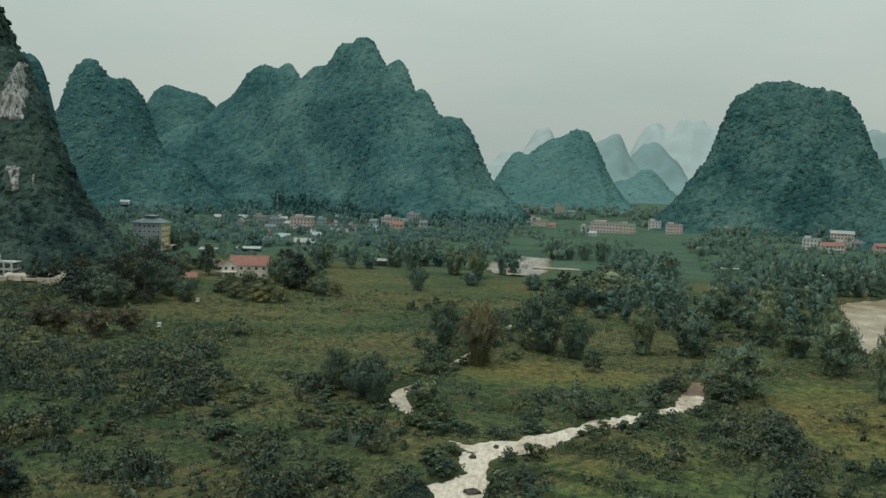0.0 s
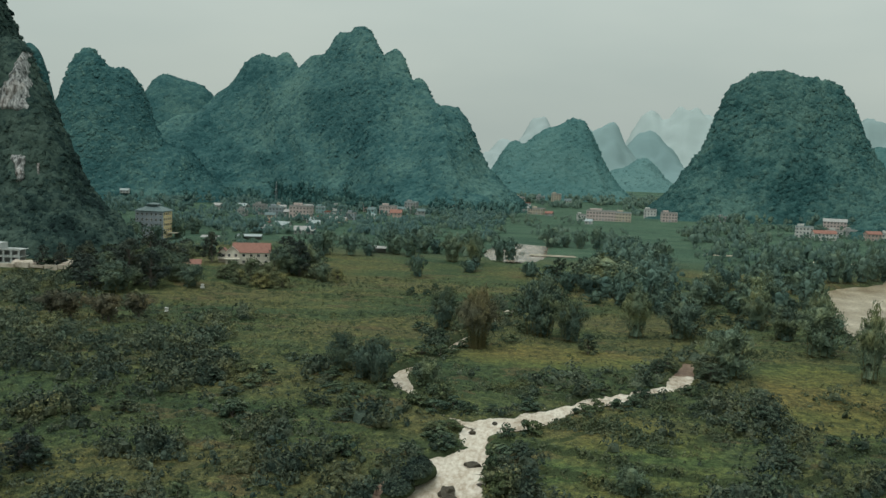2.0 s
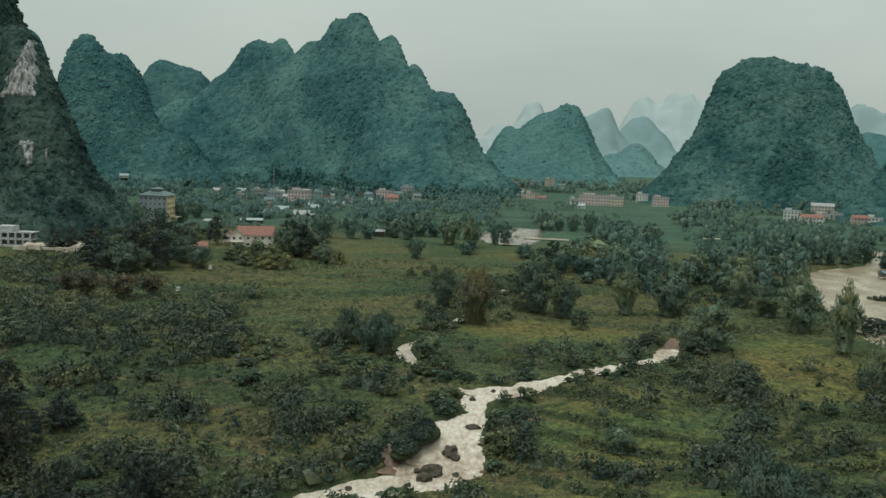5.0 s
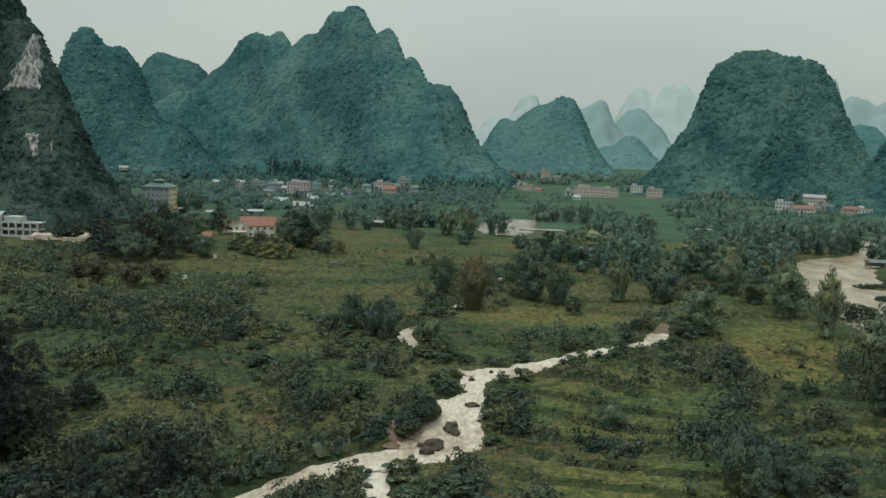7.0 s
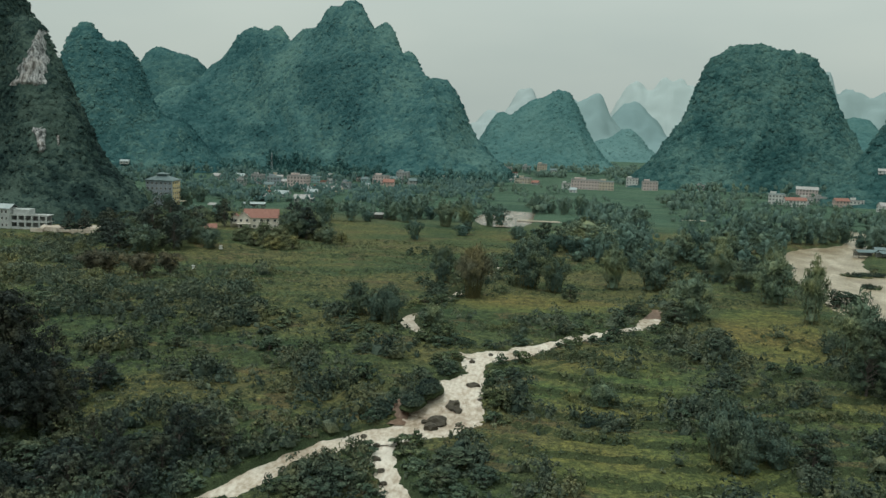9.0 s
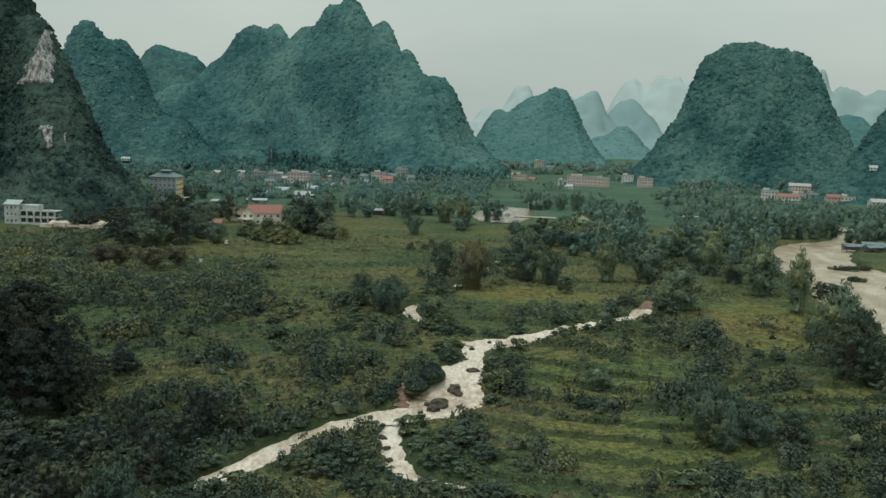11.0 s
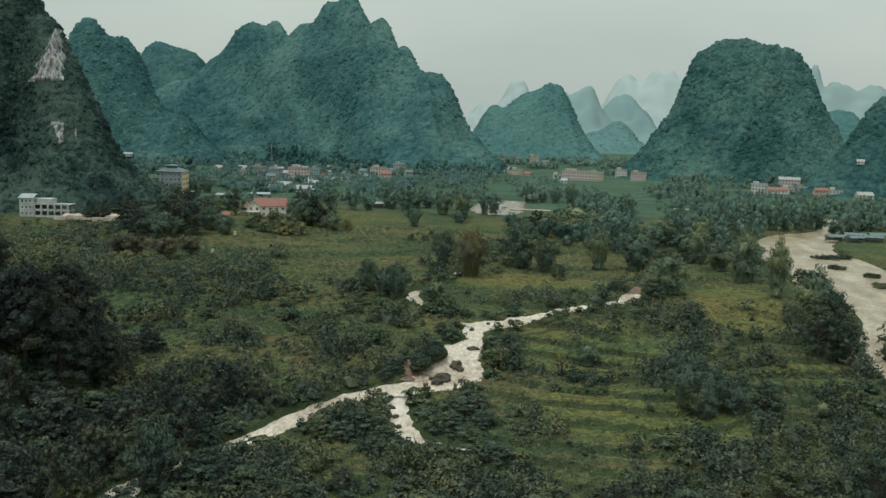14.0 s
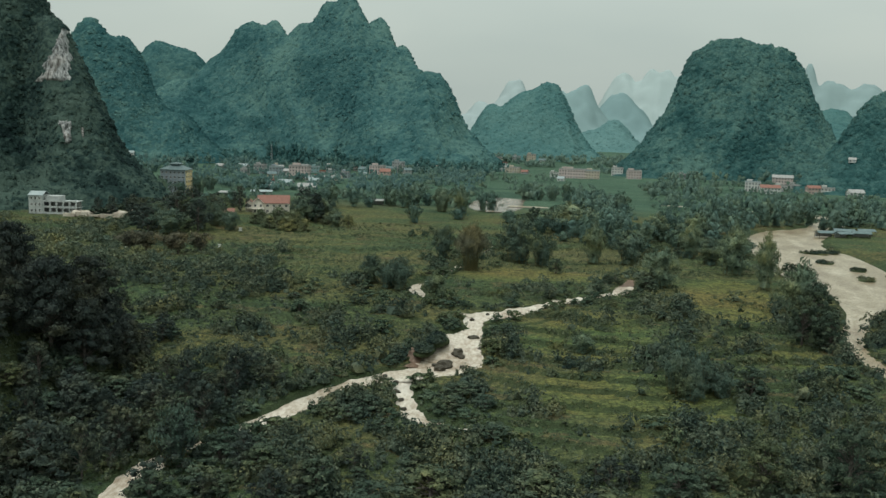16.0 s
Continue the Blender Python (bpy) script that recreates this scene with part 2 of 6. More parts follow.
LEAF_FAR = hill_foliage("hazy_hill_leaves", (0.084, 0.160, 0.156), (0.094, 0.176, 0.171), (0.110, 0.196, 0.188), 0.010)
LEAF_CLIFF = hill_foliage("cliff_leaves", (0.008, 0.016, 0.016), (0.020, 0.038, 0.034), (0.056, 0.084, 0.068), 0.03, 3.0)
# valley leaves are bluer and softer: mid-distance haze put into their colours
LEAF_VALLEY = foliage("hazed_valley_bamboo_leaves", (0.048, 0.088, 0.070), (0.078, 0.126, 0.093), (0.122, 0.170, 0.116), 0.10, 0.05, 0.3)
LEAF_VILLAGE = foliage("hazed_village_leaves", (0.034, 0.076, 0.068), (0.056, 0.108, 0.094), (0.090, 0.144, 0.116), 0.12, 0.12, 0.4)
LEAF_VALLEY_DARK = foliage("hazed_dark_bamboo_leaves", (0.038, 0.072, 0.059), (0.060, 0.102, 0.078), (0.094, 0.140, 0.098), 0.10, 0.05, 0.3)


def bark(name, a, c):
    m, n, l, b = material(name, 0.9)
    pos = n.new("ShaderNodeNewGeometry")
    f = noise_node(n, l, pos.outputs["Position"], 3.0, 4)
    l.new(ramp_node(n, l, f, [(0.3, a), (0.7, c)]), b.inputs["Base Color"])
    bump_node(n, l, b, f, 0.5, 0.05)
    return m


BARK = bark("grey_bark", (0.05, 0.042, 0.034), (0.16, 0.14, 0.12))
CULM = bark("bamboo_stem", (0.06, 0.06, 0.022), (0.16, 0.14, 0.06))


def ground_material():
    m, n, l, b = material("grass_and_rice_fields", 0.92)
    b.inputs["Specular IOR Level"].default_value = 0.1
    pos = n.new("ShaderNodeNewGeometry").outputs["Position"]
    stretch = n.new("ShaderNodeMapping")
    stretch.inputs["Scale"].default_value = (0.45, 1.0, 1.0)
    l.new(pos, stretch.inputs["Vector"])
    big = noise_node(n, l, stretch.outputs["Vector"], 0.022, 3)
    mid = noise_node(n, l, stretch.outputs["Vector"], 0.11, 4)
    fine = noise_node(n, l, pos, 1.1, 4, 0.7)
    tuft = noise_node(n, l, pos, 0.42, 3, 0.7)
    rice = ramp_node(n, l, big, [(0.34, (0.062, 0.097, 0.060)), (0.46, (0.110, 0.132, 0.069)), (0.56, (0.174, 0.155, 0.077)), (0.68, (0.152, 0.134, 0.076))])
    green = ramp_node(n, l, mid, [(0.35, (0.036, 0.060, 0.038)), (0.6, (0.074, 0.106, 0.060))])
    c = mix_node(n, l, math_node(n, l, "MULTIPLY", mid, 0.6), rice, green)
    dry = math_node(n, l, "MULTIPLY", math_node(n, l, "GREATER_THAN", mid, 0.60), 0.5)
    c = mix_node(n, l, dry, c, (0.143, 0.097, 0.067))
    crop = n.new("ShaderNodeAttribute")
    crop.attribute_name = "tilled"
    ripe = ramp_node(n, l, big, [(0.40, (0.112, 0.150, 0.064)), (0.52, (0.168, 0.168, 0.066)), (0.64, (0.215, 0.172, 0.072))])
    c = mix_node(n, l, math_node(n, l, "MULTIPLY", crop.outputs["Fac"], 0.62), c, ripe)
    c = mix_node(n, l, 0.9, c, ramp_node(n, l, tuft, [(0.34, (0.42, 0.50, 0.52)), (0.50, (0.90, 0.93, 0.92)), (0.66, (1.45, 1.36, 1.12))]), "MULTIPLY")
    c = mix_node(n, l, 0.9, c, ramp_node(n, l, fine, [(0.30, (0.35, 0.38, 0.34)), (0.68, (1.25, 1.25, 1.15))]), "MULTIPLY")
    sep = n.new("ShaderNodeSeparateXYZ")
    l.new(pos, sep.inputs["Vector"])
    far = n.new("ShaderNodeMapRange")
    far.inputs["From Min"].default_value, far.inputs["From Max"].default_value = 520.0, 600.0
    l.new(sep.outputs["Y"], far.inputs["Value"])
    slope = n.new("ShaderNodeSeparateXYZ")
    l.new(n.new("ShaderNodeNewGeometry").outputs["True Normal"], slope.inputs["Vector"])
    bank = n.new("ShaderNodeMapRange")
    bank.inputs["From Min"].default_value, bank.inputs["From Max"].default_value = 0.97, 0.86
    l.new(slope.outputs["Z"], bank.inputs["Value"])
    c = mix_node(n, l, math_node(n, l, "MULTIPLY", bank.outputs["Result"], 0.85), c, (0.046, 0.062, 0.032))
    plot = n.new("ShaderNodeMapping")
    plot.inputs["Scale"].default_value = (0.5, 1.3, 0.0)
    l.new(pos, plot.inputs["Vector"])
    edge, tone = voronoi_node(n, l, plot.outputs["Vector"], 26.0)
    # paddy greens are bluish and muted, distance haze put into the tones
    paddy = ramp_node(n, l, tone, [(0.1, (0.044, 0.082, 0.060)), (0.5, (0.064, 0.118, 0.082)), (0.9, (0.092, 0.146, 0.100))])
    paddy = mix_node(n, l, 0.5, paddy, ramp_node(n, l, mid, [(0.3, (0.044, 0.088, 0.064)), (0.7, (0.085, 0.130, 0.092))]))
    c = mix_node(n, l, far.outputs["Result"], c, paddy)
    l.new(c, b.inputs["Base Color"])
    blade = noise_node(n, l, pos, 3.4, 3, 0.7)
    c = mix_node(n, l, 0.85, c, ramp_node(n, l, blade, [(0.34, (0.45, 0.50, 0.45)), (0.64, (1.3, 1.3, 1.2))]), "MULTIPLY")
    l.new(c, b.inputs["Base Color"])
    h = math_node(n, l, "ADD", fine, math_node(n, l, "MULTIPLY", tuft, 1.6))
    bump_node(n, l, b, h, 1.0, 0.9)
    return m


GROUND = ground_material()


def plain(name, a, c, scale=0.6, rough=0.85, relief=0.02):
    """A weathered surface between two tones."""
    m, n, l, b = material(name, rough)
    pos = n.new("ShaderNodeNewGeometry").outputs["Position"]
    f = noise_node(n, l, pos, scale, 5, 0.65)
    g = noise_node(n, l, pos, scale * 9, 3, 0.6)
    k = math_node(n, l, "MULTIPLY_ADD", g, 0.4)
    l.new(math_node(n, l, "MULTIPLY", f, 0.7), k.node.inputs[2])
    l.new(ramp_node(n, l, k, [(0.35, a), (0.72, c)]), b.inputs["Base Color"])
    if relief:
        bump_node(n, l, b, k, 0.6, relief)
    return m


def water_material(name, deep, pale, foam, rough, foam_from):
    m, n, l, b = material(name, rough)
    pos = n.new("ShaderNodeNewGeometry").outputs["Position"]
    st = n.new("ShaderNodeMapping")
    st.inputs["Scale"].default_value = (1.0, 0.55, 1.0)
    l.new(pos, st.inputs["Vector"])
    f = noise_node(n, l, st.outputs["Vector"], 0.10, 5, 0.65)
    g = noise_node(n, l, st.outputs["Vector"], 0.85, 5, 0.7)
    k = math_node(n, l, "MULTIPLY_ADD", g, 0.5)
    l.new(math_node(n, l, "MULTIPLY", f, 0.5), k.node.inputs[2])
    l.new(ramp_node(n, l, k, [(foam_from - 0.12, deep), (foam_from, pale), (foam_from + 0.10, foam)]), b.inputs["Base Color"])
    bump_node(n, l, b, k, 0.9, 0.35)
    b.inputs["Specular IOR Level"].default_value = 0.5
    return m


WATER_FOAM = water_material("foaming_muddy_water", (0.21, 0.155, 0.10), (0.41, 0.345, 0.265), (0.59, 0.54, 0.455), 0.5, 0.485)
WATER_BROWN = water_material("reddish_falling_water", (0.105, 0.060, 0.036), (0.190, 0.126, 0.082), (0.36, 0.29, 0.215), 0.65, 0.56)
WATER_RIVER = water_material("muddy_river_water", (0.175, 0.128, 0.076), (0.30, 0.245, 0.160), (0.50, 0.44, 0.335), 0.34, 0.52)
# the calm reach's palest tone stands in for bright highlights on it
WATER_CALM = water_material("calm_brown_water", (0.125, 0.092, 0.064), (0.225, 0.180, 0.135), (0.42, 0.375, 0.31), 0.2, 0.51)
ROCK = plain("wet_dark_rock", (0.021, 0.018, 0.013), (0.082, 0.071, 0.050), 0.8, 0.7, 0.15)
EARTH = plain("bare_pale_earth", (0.26, 0.21, 0.16), (0.55, 0.50, 0.42), 0.15, 0.95, 0.1)


def limestone():
    m, n, l, b = material("streaked_limestone", 0.9)
    pos = n.new("ShaderNodeNewGeometry").outputs["Position"]
    st = n.new("ShaderNodeMapping")
    st.inputs["Scale"].default_value = (1.0, 1.0, 0.16)
    l.new(pos, st.inputs["Vector"])
    f = noise_node(n, l, st.outputs["Vector"], 0.55, 5, 0.72)
    g = noise_node(n, l, pos, 0.05, 3)
    c = ramp_node(n, l, f, [(0.38, (0.030, 0.034, 0.032)), (0.49, (0.19, 0.195, 0.19)), (0.63, (0.43, 0.43, 0.415))])
    c = mix_node(n, l, math_node(n, l, "MULTIPLY", math_node(n, l, "GREATER_THAN", g, 0.55), 0.12), c, (0.36, 0.27, 0.20))
    l.new(c, b.inputs["Base Color"])
    bump_node(n, l, b, f, 1.0, 1.2)
    return m


LIMESTONE = limestone()


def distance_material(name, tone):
    """Far hills: one pale tone, with the distance haze put into it."""
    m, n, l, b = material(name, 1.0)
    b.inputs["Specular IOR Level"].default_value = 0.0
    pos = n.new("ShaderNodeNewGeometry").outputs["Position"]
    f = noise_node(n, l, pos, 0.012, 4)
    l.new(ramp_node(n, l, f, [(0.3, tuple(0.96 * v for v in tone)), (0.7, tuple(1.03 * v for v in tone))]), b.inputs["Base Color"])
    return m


# each range's base colour has its distance haze put in
FAR_TONES = {"far_range_a": distance_material("haze_pale_range", (0.30, 0.355, 0.35)), "far_range_b": distance_material("haze_pale_ridge", (0.195, 0.272, 0.270)),
             "far_range_c": distance_material("haze_pale_peak", (0.172, 0.250, 0.250)), "far_range_d": distance_material("haze_pale_high_ridge", (0.325, 0.385, 0.375)), "far_range_e": distance_material("haze_pale_towers", (0.225, 0.295, 0.29))}




# ---- lie of the land ----
PROFILE_Y = np.array([-400, 0, 40, 70, 100, 126, 145, 170, 188, 213, 245, 280, 340, 420, 600, 1200, 2500, 6000], float)
PROFILE_Z = np.array([-24, -22, -20, -17.5, -14, -11, -8.5, -6, -3.6, -0.4, 1.6, 2, 0.8, 0.6, 0, -2, -4, -6], float)


def soft(a, b, v):
    u = np.clip((v - a) / (b - a), 0, 1)
    return u * u * (3 - 2 * u)


def rolling(x, y):
    """Slow waves of the ground, in metres."""
    return (0.55 * np.sin(x * 0.061 + 1.3 + 0.9 * np.sin(y * 0.017)) * np.sin(y * 0.052 + 0.4)
            + 0.3 * np.sin(x * 0.13 + y * 0.04) * np.sin(y * 0.11 - x * 0.05 + 2.0))


def land(x, y):
    """Height of the open land, without streams and banks between fields."""
    x, y = np.asarray(x, float), np.asarray(y, float)
    z = np.interp(y + 14 * np.sin(x * 0.021 + 0.6), PROFILE_Y, PROFILE_Z)
    near = 1 - soft(230, 300, y)
    z = z + near * (3.0 * soft(-35, -95, x) - 2.2 * soft(30, 75, x))
    z = z + 27 * soft(-108, -150, x) * soft(20, 90, y) * (1 - soft(120, 190, y))
    z = z + (5 * soft(-120, -185, x) - 3.5 * soft(-205, -255, x)) * soft(330, 400, y) * (1 - soft(520, 640, y))
    return z + rolling(x, y) * (0.4 + 0.6 * soft(600, 300, y))

# ---- streams and river: points of x, y and half the width ----
POOL = [(41, 287, 0.9), (39.5, 279, 1.7), (37.5, 270, 2.6), (36.5, 266, 2.6)]
CASCADE = [(36.8, 268, 2.4), (35, 260, 3.2), (32, 252, 2.4), (26, 248, 2.0), (16, 238, 2.8), (5.5, 231, 2.2), (-7, 217, 4.0), (-16, 213, 4.6), (-19.8, 206, 3.2), (-18.8, 199, 2.2),
           (-19.5, 194, 3.0), (-23, 188, 6.6), (-24.5, 182, 8.6), (-25, 176, 9.4), (-26, 169, 10.6), (-32, 162, 6.4), (-38, 158, 4.5)]
LOWER_LEFT = [(-34, 160.5, 5.0), (-41, 157.5, 4.4), (-50, 151.5, 3.2), (-58, 142, 3.0), (-66, 126, 3.2), (-72, 117, 2.2), (-81, 104, 1.0), (-86.5, 93, 3.0), (-87.5, 80, 3.0),
              (-84, 62, 3), (-70, 40, 3), (-40, 10, 3), (-20, -60, 3), (-20, -200, 3)]
LOWER_RIGHT = [(-36, 159, 3.0), (-35.5, 150, 2.2), (-32, 138, 2.2), (-27.5, 130, 2.0), (-20, 127.5, 0.9), (-13, 125, 0.8)]
UPPER_LEFT = [(-22, 374, 1.6), (-25, 356, 1.4), (-29, 332, 0.05), (-35, 304, 1.4), (-37, 292, 1.2), (-42, 272, 0.05), (-47, 254, 1.8), (-43.5, 240, 2.2), (-36, 228, 0.05), (-27, 216, 0.2), (-19, 211, 1.6)]
SIDE_FALL = [(-34.6, 176.5, 0.8), (-35.0, 174, 0.9), (-35.6, 169.5, 1.1), (-35.9, 165.5, 1.2)]
REACH = [(-24, 668, 12), (-32, 645, 19), (-34, 605, 21), (-33, 575, 18), (-32, 558, 9)]
RIVER = [(-24, 602, 4), (3, 600, 3.5), (30, 612, 3), (70, 650, 4), (150, 650, 6), (212, 615, 8), (205, 566, 9), (186, 520, 13), (160, 488, 20), (143, 441, 22), (142, 385, 28),
         (139, 341, 26), (130, 300, 19), (129, 272, 11), (122, 248, 5), (112, 226, 3.2), (106, 207, 2.8), (108, 195, 2.4), (116, 170, 3), (135, 110, 7), (150, 40, 8), (160, -200, 8)]


def bend(points, step):
    """A smooth line through points, with a point each step metres."""
    p = np.array(points, float)
    q = np.vstack([2 * p[0] - p[1], p, 2 * p[-1] - p[-2]])
    out = []
    for a, b, c, d in zip(q[:-3], q[1:-2], q[2:-1], q[3:]):
        k = max(2, int(np.hypot(*(c - b)[:2]) / step))
        u = (np.arange(k) / k)[:, None]
        out.append(0.5 * (2 * b + (c - a) * u + (2 * a - 5 * b + 4 * c - d) * u ** 2 + (3 * b - a - 3 * c + d) * u ** 3))
    return np.vstack(out + [p[-1:]])


def level_of(line, deep):
    """The water's height along a line: always downhill, below the land."""
    z = np.minimum.accumulate(land(line[:, 0], line[:, 1]) - deep)
    return z


COURSES = []
for points, deep, step in ((CASCADE, 0.5, 2.0), (LOWER_LEFT, 0.5, 3.0), (LOWER_RIGHT, 0.5, 2.0), (UPPER_LEFT, 0.6, 3.0), (SIDE_FALL, 0.4, 1.5), (RIVER, 0.9, 10.0), (POOL, 0.45, 2.0), (REACH, 0.9, 6.0)):
    line = bend(points, step)
    COURSES.append((line, level_of(line, deep)))
# the side fall keeps its height along the islet, then drops over a ledge
COURSES[4] = (COURSES[4][0], -3.7 - 3.5 * soft(174.5, 168.5, COURSES[4][0][:, 1]))


def near_water(x, y, reach=14.0):
    """How far inside (negative) or outside the nearest water's edge a place lies, and that water's height."""
    gap, level = np.full(np.shape(x), 1e3), np.zeros(np.shape(x))
    for line, z in COURSES:
        r = line[:, 2].max() + reach
        box = (x > line[:, 0].min() - r) & (x < line[:, 0].max() + r) & (y > line[:, 1].min() - r) & (y < line[:, 1].max() + r)
        if not box.any():
            continue
        px, py = x[box], y[box]
        best, lev = np.full(px.shape, 1e3), np.zeros(px.shape)
        for i in range(len(line) - 1):
            (ax, ay, aw), (bx, by, bw) = line[i], line[i + 1]
            ll = (bx - ax) ** 2 + (by - ay) ** 2 + 1e-9
            u = np.clip(((px - ax) * (bx - ax) + (py - ay) * (by - ay)) / ll, 0, 1)
            d = np.hypot(px - ax - u * (bx - ax), py - ay - u * (by - ay)) - (aw + u * (bw - aw))
            hit = d < best
            best = np.where(hit, d, best)
            lev = np.where(hit, z[i] + u * (z[i + 1] - z[i]), lev)
        old = gap[box]
        level[box] = np.where(best < old, lev, level[box])
        gap[box] = np.minimum(best, old)
    return gap, level


def terraced(x, y):
    """1 where the land is stepped into small fields."""
    return soft(-30, -5, x) * (1 - soft(120, 150, x)) * soft(60, 90, y) * (1 - soft(235, 262, y))


# fields that are still tilled: middle and half sizes
TILLED = [(75, 258, 19, 42), (-3, 280, 33, 19), (18, 195, 23, 26), (30, 150, 32, 17), (84, 190, 13, 9)]


def tended(x, y):
    """1 inside the tilled fields, where the growth is low and even."""
    out = np.zeros(np.shape(x))
    edge = 0.5 * (fractal(x / 11, y / 11, 87, 3) - 0.5)
    for cx, cy, rx, ry in TILLED:
        out = np.maximum(out, 1 - soft(0.8, 1.05, np.hypot((x - cx) / rx, (y - cy) / ry) + edge))
    return out


STEP = 1.35


def stair(x, y):
    h = land(x, y) / STEP + 1.1 * (fractal(x * 0.021, y * 0.021, 5, 2) - 0.5)
    return h, h - np.floor(h)


def surface(x, y):
    """Height of the finished ground."""
    x, y = np.asarray(x, float), np.asarray(y, float)
    z = land(x, y)
    h, f = stair(x, y)
    flat = (np.floor(h) + soft(0.82, 1.0, f)) * STEP - 0.25 + 0.35 * np.exp(-((f - 0.97) / 0.06) ** 2)
    z = z + terraced(x, y) * (flat - h * STEP)
    z = z + 0.5 * (fractal(x * 0.11, y * 0.11, 3, 3) - 0.5) * (1 - soft(400, 700, y))
    # tussocks in the fields
    z = z + (0.3 + 0.7 * soft(0.42, 0.6, fractal(x / 23, y / 9, 97, 3))) * (1.0 - 0.4 * terraced(x, y)) * (1.0 - 0.72 * tended(x, y)) * (grain(x / 1.9, y / 1.7, 13) ** 2 + 0.5 * grain(x / 0.9, y / 0.9, 15) - 0.5) * (1 - soft(390, 450, y))
    gap, level = near_water(x, y)
    wet = 1 - soft(-0.4, 2.2, gap)
    bed = np.minimum(z, level - 0.45 - 0.25 * np.clip(-gap, 0, 4))
    z = z * (1 - wet) + bed * wet
    near = (gap < 9) & (gap > 0)
    return np.where(near, np.maximum(z, np.minimum(z + 0.6, level + 0.25 * soft(1.2, 4, gap))), z)


def spacing(a, b, fine_a, fine_b, step, grow):
    mid = list(np.arange(fine_a, fine_b, step))
    lo, s, v = [], step, fine_a
    while v > a:
        s = s * grow
        v -= s
        lo.append(v)
    hi, s, v = [], step, mid[-1]
    while v < b:
        s = s * grow
        v += s
        hi.append(v)
    return np.array(lo[::-1] + mid + hi)


gx = spacing(-4200, 4200, -150, 130, 1.3, 1.13)
gy = spacing(-1500, 4950, 78, 405, 1.3, 1.09)
GX, GY = np.meshgrid(gx, gy, indexing="ij")
GZ = surface(GX.ravel(), GY.ravel())
ground_mesh = mesh_of("ground", np.stack([GX.ravel(), GY.ravel(), GZ], 1), grid_faces(len(gx), len(gy)), GROUND, True)
ground_mesh.attributes.new("tilled", "FLOAT", "POINT").data.foreach_set("value", tended(GX.ravel(), GY.ravel()).astype(np.float32))
ground = piece("ground", ground_mesh)
tagged(ground, "valley floor of grass, rice terraces and overgrown fields", "ground", kind="structure")


def water(name, course, across, mat, label, rough):
    line, z = course
    fine = np.c_[line, z]
    k = 4 if rough > 0.1 else 3
    t = np.linspace(0, len(fine) - 1, (len(fine) - 1) * k + 1)
    fine = np.stack([np.interp(t, np.arange(len(fine)), fine[:, i]) for i in range(4)], 1)
    run = np.gradient(fine[:, :2], axis=0)
    run /= np.linalg.norm(run, axis=1)[:, None] + 1e-9
    u = np.linspace(-1, 1, across)
    w = fine[:, 2] + 1.3 * np.clip(fine[:, 2], 0.05, 1)
    x = fine[:, None, 0] - run[:, None, 1] * u * w[:, None]
    y = fine[:, None, 1] + run[:, None, 0] * u * w[:, None]
    zz = fine[:, None, 3] + rough * (fractal(x * 0.55, y * 0.55, 9, 3) - 0.5) + 0 * u
    fall = fine[:, 3] / 0.9
    step = (np.floor(fall) + soft(0.55, 1.0, fall - np.floor(fall))) * 0.9
    zz = zz + (0.6 * (step - fine[:, 3]))[:, None] * min(1.0, rough * 3)
    v = np.stack([x, y, zz], -1).reshape(-1, 3)
    return tagged(piece(name, mesh_of(name, v, grid_faces(len(fine), across), mat, True)), label, "water", kind="structure")


water("stream_cascade", COURSES[0], 15, WATER_FOAM, "muddy stream rushing white over low rock steps", 0.7)
water("stream_lower_left", COURSES[1], 9, WATER_FOAM, "foaming lower arm of the muddy stream", 0.45)
water("stream_lower_right", COURSES[2], 9, WATER_FOAM, "narrow foaming arm of the stream between bushes", 0.5)
water("stream_upper", COURSES[3], 9, WATER_FOAM, "small side stream coming down between bamboo", 0.4)
water("waterfall", COURSES[4], 9, WATER_BROWN, "thin reddish fall beside a bushy islet", 0.2)
water("stream_pool", COURSES[6], 9, WATER_BROWN, "reddish brown pool at the head of the cascade", 0.15)
water("river", COURSES[5], 21, WATER_RIVER, "broad flooded river of pale brown water", 0.12)

water("river_reach", COURSES[7], 21, WATER_CALM, "calm brown reach of the river before the paddies", 0.12)

